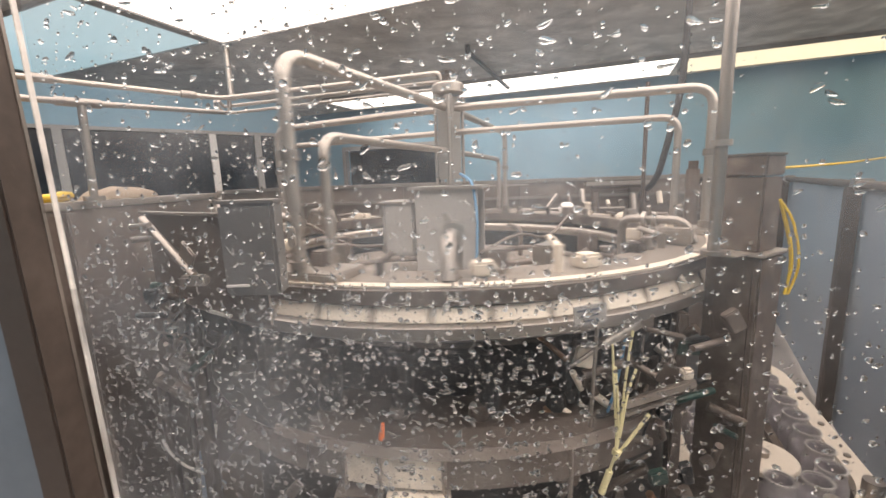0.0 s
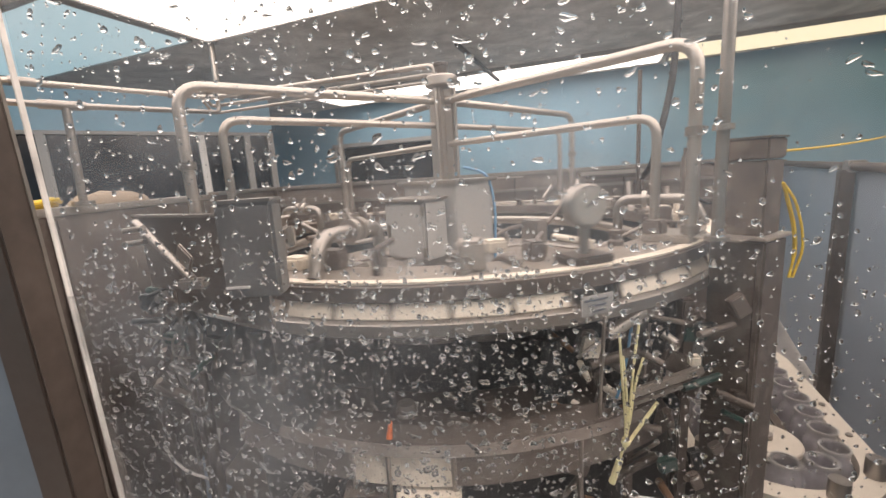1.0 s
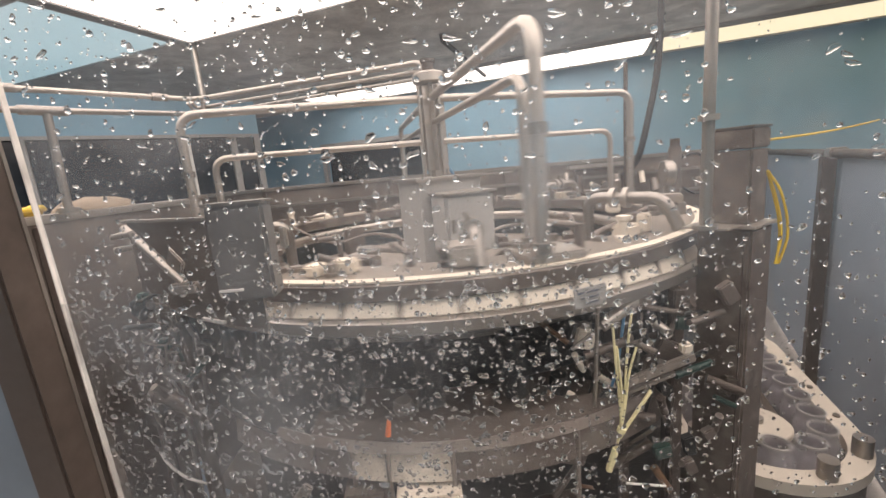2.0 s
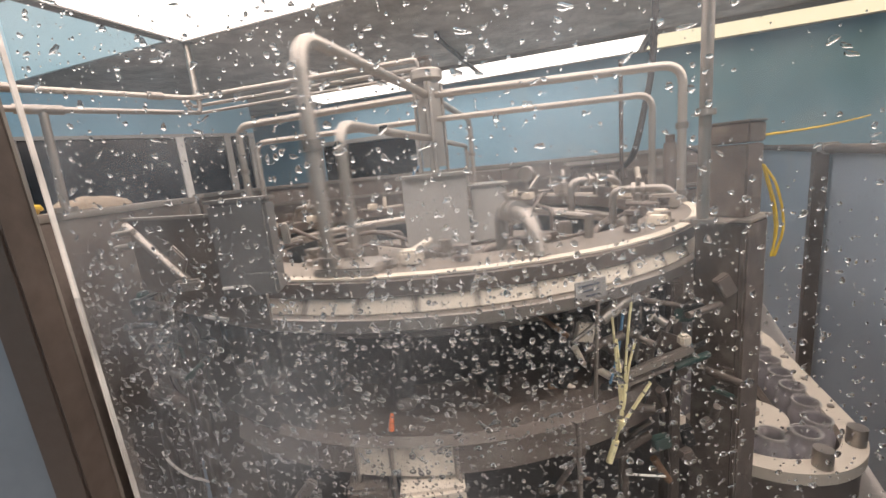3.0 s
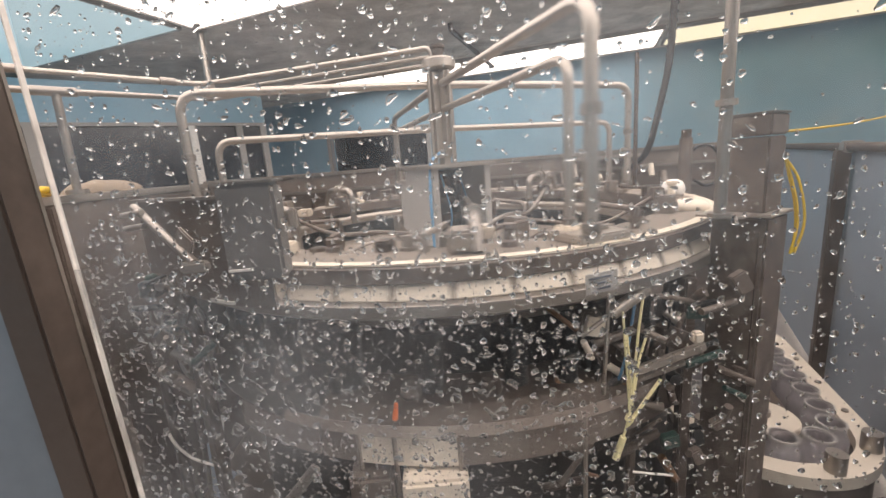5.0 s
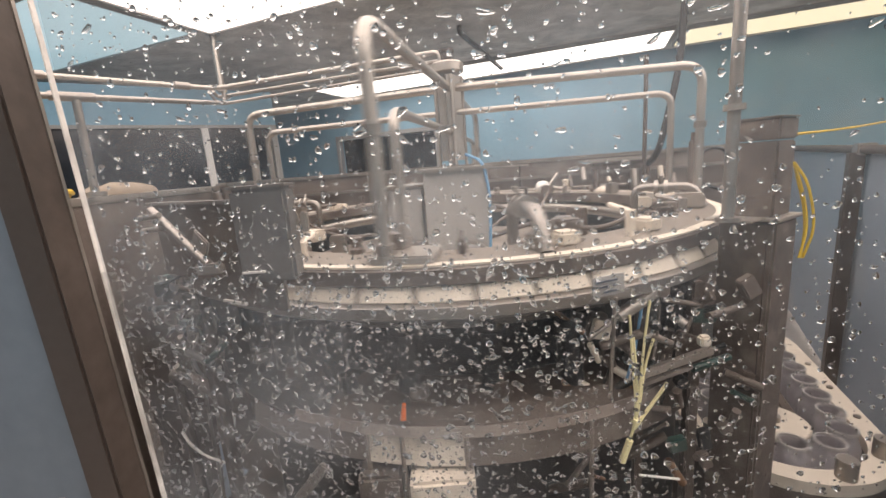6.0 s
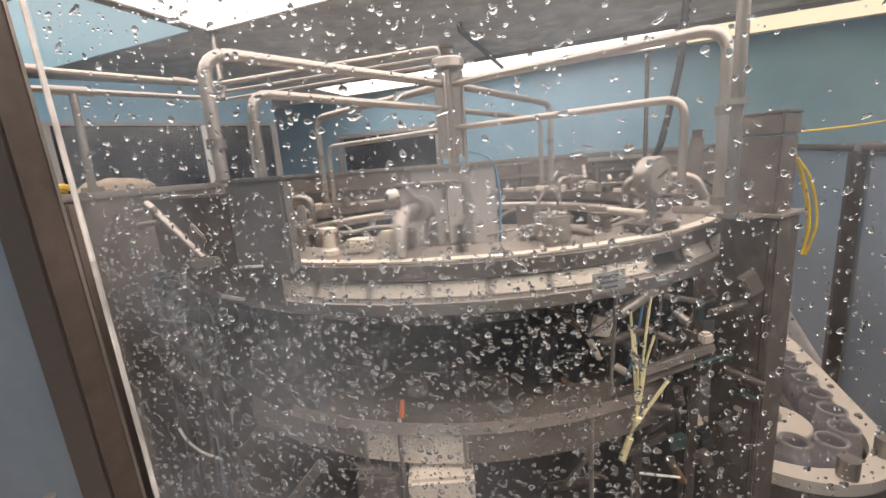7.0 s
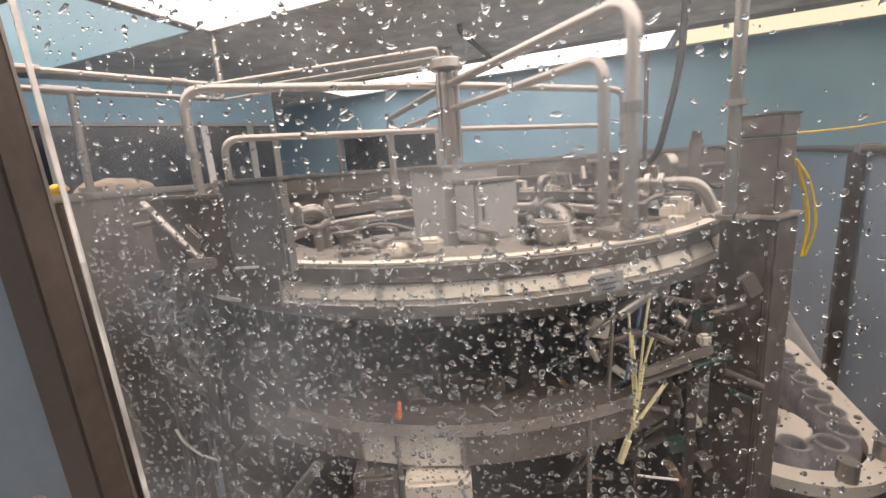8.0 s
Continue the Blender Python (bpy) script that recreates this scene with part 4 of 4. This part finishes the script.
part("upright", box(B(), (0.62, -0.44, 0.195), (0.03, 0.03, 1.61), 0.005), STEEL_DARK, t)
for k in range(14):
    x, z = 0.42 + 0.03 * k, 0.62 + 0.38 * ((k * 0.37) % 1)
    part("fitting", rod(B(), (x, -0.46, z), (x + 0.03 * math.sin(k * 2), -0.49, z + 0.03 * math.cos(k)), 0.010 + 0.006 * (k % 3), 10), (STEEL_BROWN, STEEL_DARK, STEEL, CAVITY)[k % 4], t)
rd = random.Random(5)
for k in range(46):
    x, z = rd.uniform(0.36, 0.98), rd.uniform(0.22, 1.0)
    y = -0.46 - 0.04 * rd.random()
    mat = (STEEL_DARK, STEEL_BROWN, CAVITY, STEEL_POST, RUST, STEEL_DARK, STEEL_BROWN, CREAM_LIFTED, STEEL_DARK, TEAL)[k % 10]
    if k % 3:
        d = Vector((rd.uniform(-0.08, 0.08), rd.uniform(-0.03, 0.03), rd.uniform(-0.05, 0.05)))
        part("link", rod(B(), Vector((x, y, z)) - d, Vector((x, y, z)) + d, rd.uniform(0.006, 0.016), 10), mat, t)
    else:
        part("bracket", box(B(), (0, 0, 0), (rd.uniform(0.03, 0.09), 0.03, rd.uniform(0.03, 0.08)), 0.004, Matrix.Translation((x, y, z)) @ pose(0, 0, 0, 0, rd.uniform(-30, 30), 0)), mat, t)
part("thin_rod", rod(B(), (0.58, -0.54, 0.345), (0.72, -0.54, 0.315), 0.004, 8), WHITE, t)
for k in range(4):
    part("air_line", tube(B(), [(0.45 + 0.08 * k, -0.46, 0.55), (0.5 + 0.07 * k, -0.5, 0.75), (0.55 + 0.06 * k, -0.47, 0.93)], 0.005, 0.08, 6), (BLACK, BLUE_CABLE, STEEL_BROWN, BLACK)[k], t)
t = thing("notice_card", pose(0.288, -0.974, 1.176, 0, -2, 15), "small grey printed card on a clip", "card")
part("card", box(B(), (0, 0, 0), (0.075, 0.003, 0.042), 0.001), GREY_PAINT, t)
for k in range(3):
    part("print_bar", box(B(), (0.004 * k - 0.006, -0.003, 0.011 - 0.011 * k), (0.05 - 0.01 * k, 0.002, 0.004)), INK, t)
part("clip", rod(B(), (0.02, 0.005, -0.03), (0.02, 0.03, -0.27), 0.004, 8), STEEL, t)
t = thing("valve_actuator", pose(1.25, 0.3, 0), "dark upright valve actuator with a looped black cable", "valve")
part("body", rod(B(), (0, 0, 1.18), (0, 0, 1.46), 0.03, 18), STEEL_BROWN, t)
part("cap", rod(B(), (0, 0, 1.46), (0, 0, 1.5), 0.022, 18), STEEL_DARK, t)
part("flange", rod(B(), (0, 0, 1.16), (0, 0, 1.18), 0.055, 18), STEEL, t)
part("cable", tube(B(), [(0.02, 0, 1.38), (0.06, 0, 1.42), (0.13, 0, 1.42), (0.19, 0, 1.34), (0.19, 0, 1.25), (0.12, 0, 1.21), (0.05, 0, 1.25)], 0.007, 0.06, 8), BLACK, t)
part("stand", rod(B(), (0, 0, 0), (0, 0, 1.16), 0.025, 12), STEEL_DARK, t)
t = thing("hanging_hose", pose(0, 0, 0), "black flexible conduit hanging from the ceiling", "hose")
part("conduit", tube(B(), [(1.6, 1.0, CEIL), (1.58, 1.0, 2.3), (1.565, 1.0, 1.95), (1.5, 1.0, 1.65), (1.45, 1.02, 1.40), (1.44, 1.2, 1.3)], 0.021, 0.2, 12), BLACK, t)
for k in range(8):
    part("rib", rod(B(), (1.585 - 0.004 * k, 1.0, 2.3 - 0.05 * k), (1.585 - 0.004 * k, 1.0, 2.288 - 0.05 * k), 0.025, 12), BLACK, t)
t = thing("stay_rod", pose(1.3, 0.9, 0), "thin upright steel stay rod", "rod")
part("rod", rod(B(), (0, 0, 1.0), (0, 0, 2.0), 0.013, 10), STEEL_DARK, t)
part("foot", rod(B(), (0, 0, 0.0), (0, 0, 1.0), 0.02, 10), STEEL_DARK, t)
for k, (dx, sag) in enumerate(((0.0, 0.0), (0.006, 0.015), (0.014, -0.012))):
    t = thing("cable", scaled_from_camera(0.62), "yellow cable hanging down the side of the machine post", "cable", "yellow cables")
    part("jacket", tube(B(), [(1.2, -0.33, 1.359), (1.226 + dx, -0.33 + sag, 1.296), (1.258 + dx, -0.33 + sag, 1.199), (1.27 + dx, -0.33 + sag, 1.114), (1.25 + dx, -0.33, 1.014)], 0.0045, 0.06, 8), YELLOW, t)
t = thing("cable", pose(0, 0, 0), "thin yellow cable strung along the side", "cable", "yellow cables")
part("jacket", tube(B(), curve_points((1.2, -0.1, 1.45), (3.4, 1.25, 1.53), 0.02), 0.006, 0, 8), YELLOW, t)
t = thing("tool_rail", pose(0, 1.2, 0), "pale steel rail and lever fixed to the back guard", "rail")
part("bar", box(B(), (1.25, -0.03, 1.385), (0.46, 0.05, 0.025), 0.005), STEEL_LIGHT, t)
part("bar", box(B(), (1.25, -0.02, 1.355), (0.36, 0.04, 0.02), 0.005), STEEL_DARK, t)
part("lever", rod(B(), (0.75, -0.06, 1.235), (0.815, -0.06, 1.32), 0.013), STEEL_LIGHT, t)
part("rail", rod(B(), (0.25, -0.05, 1.225), (1.3, -0.05, 1.21), 0.009), STEEL_LIGHT, t)
part("strip", box(B(), (0.46, -0.04, 1.395), (0.32, 0.02, 0.012), 0.003, pose(0, 0, 0)), STEEL_LIGHT, t)
for k in range(9):
    part("fitting", rod(B(), (0.9 + 0.09 * k, -0.09, 1.22 + 0.05 * math.sin(k * 2.2)), (0.9 + 0.09 * k, -0.06, 1.3 + 0.05 * math.sin(k * 1.3)), 0.014 + 0.006 * (k % 3), 12), (STEEL_BROWN, STEEL, STEEL_DARK, CREAM)[k % 4], t)

# ---- jar conveyor ----
TURN, PATH_R, LEG = Vector((1.10, -0.46, 0)), 0.175, 0.7
ALONG = Vector((0.39, 0.92, 0)).normalized()
ACROSS = Vector((ALONG.y, -ALONG.x, 0))
conv = thing("jar_conveyor", pose(TURN.x, TURN.y, 0, 0, 0, math.degrees(math.atan2(ALONG.y, ALONG.x)) - 90), "jar conveyor with cream guide rails and a turning disc", "conveyor")


def stadium(bm, r0, r1, z0, z1, seg=28, leg=LEG):
    """A flat loop between two radii round two centres, leg apart."""
    def ring(r, z):
        p = []
        for i in range(seg + 1):
            a = math.pi + math.pi * i / seg
            p.append((r * math.cos(a), r * math.sin(a), z))
        for i in range(seg + 1):
            a = math.pi * i / seg
            p.append((r * math.cos(a), leg + r * math.sin(a), z))
        return [bm.verts.new(q) for q in p]
    a, b, c, d = ring(r0, z0), ring(r1, z0), ring(r1, z1), ring(r0, z1)
    n = len(a)
    for i in range(n):
        j = (i + 1) % n
        for p, q in ((a, b), (b, c), (c, d), (d, a)):
            bm.faces.new((p[i], p[j], q[j], q[i]))
    return bm


DOWN = 0.45   # height of the guide rails
part("bed", stadium(B(), 0.1, 0.25, 0.31, 0.33), STEEL_DARK, conv)
part("outer_guide", stadium(B(), 0.236, 0.30, 0.41, DOWN), CREAM, conv, "cream plastic guide rail")
part("outer_wall", stadium(B(), 0.236, 0.245, 0.33, 0.409), STEEL_DARK, conv)
part("skirt", stadium(B(), 0.28, 0.288, 0.15, 0.409), STEEL_BROWN, conv)
part("inner_guide", stadium(B(), 0.07, 0.1, 0.42, 0.43), STEEL_DARK, conv)
part("disc", lathe(B(), [(0.0, 0.435), (0.101, 0.435), (0.105, 0.439), (0.105, 0.452), (0.101, 0.456), (0.0, 0.456)], 40), CREAM, conv)
part("hub", lathe(B(), [(0.0, 0.456), (0.02, 0.456), (0.02, 0.475), (0.0, 0.48)], 20), STEEL, conv)
for a in (215, 292, 335):
    part("knob", rod(B(), (0.268 * math.cos(radians(a)), 0.268 * math.sin(radians(a)), DOWN), (0.268 * math.cos(radians(a)), 0.268 * math.sin(radians(a)), 0.51), 0.026, 16), STEEL, conv)
for y in (0.1, 0.3, 0.5):
    part("bolt", rod(B(), (0.27, y, DOWN), (0.27, y, 0.457), 0.011, 8), STEEL, conv)
for x, y in ((-0.2, 0), (0.2, 0), (-0.2, LEG), (0.2, LEG)):
    part("leg", rod(B(), (x, y, 0), (x, y, 0.31), 0.024, 12), STEEL, conv)
LOOP = 2 * LEG + 2 * math.pi * PATH_R
JARS = 23
PITCH = LOOP / JARS


def on_loop(d):
    """The place a way d along the loop: down the outer leg, round the near turn, back up the inner leg."""
    d %= LOOP
    half = math.pi * PATH_R
    if d < LEG:
        return TURN + ACROSS * PATH_R + ALONG * (LEG - d)
    d -= LEG
    if d < half:
        a = d / PATH_R
        return TURN + ACROSS * PATH_R * math.cos(a) - ALONG * PATH_R * math.sin(a)
    d -= half
    if d < LEG:
        return TURN - ACROSS * PATH_R + ALONG * d
    a = (d - LEG) / PATH_R
    return TURN + ALONG * (LEG + PATH_R * math.sin(a)) - ACROSS * PATH_R * math.cos(a)


jar = thing("jar", pose(*on_loop(0.0)), "empty glass jar riding on the conveyor", "jar", "jars on the conveyor")
part("body", lathe(B(), [(0.0, 0.331), (0.044, 0.331), (0.049, 0.338), (0.049, 0.445), (0.042, 0.462), (0.04, 0.469), (0.04, 0.49), (0.035, 0.49), (0.035, 0.466), (0.044, 0.445), (0.044, 0.34), (0.0, 0.336)], 28, closed=False), JAR_GLASS, jar)
part("rim", lathe(B(), [(0.037, 0.4905), (0.0415, 0.4905), (0.0425, 0.4935), (0.0415, 0.497), (0.037, 0.497), (0.036, 0.4935)], 28), GREY_PAINT, jar, "pale rounded rim")
jars = [jar] + [copy_thing(jar, pose(*on_loop(k * PITCH))) for k in range(1, JARS)]


# ---- what moves ----
def motions():
    walk(rotor, [(k * 0.25, pose(*AXIS, 0, 0, 0, START + SPEED * k * 0.25)) for k in range(33)])
    for i, j in enumerate(jars):
        walk(j, [(k * 0.1, pose(*on_loop(i * PITCH + 0.9 * PITCH * k))) for k in range(81)])


motions()
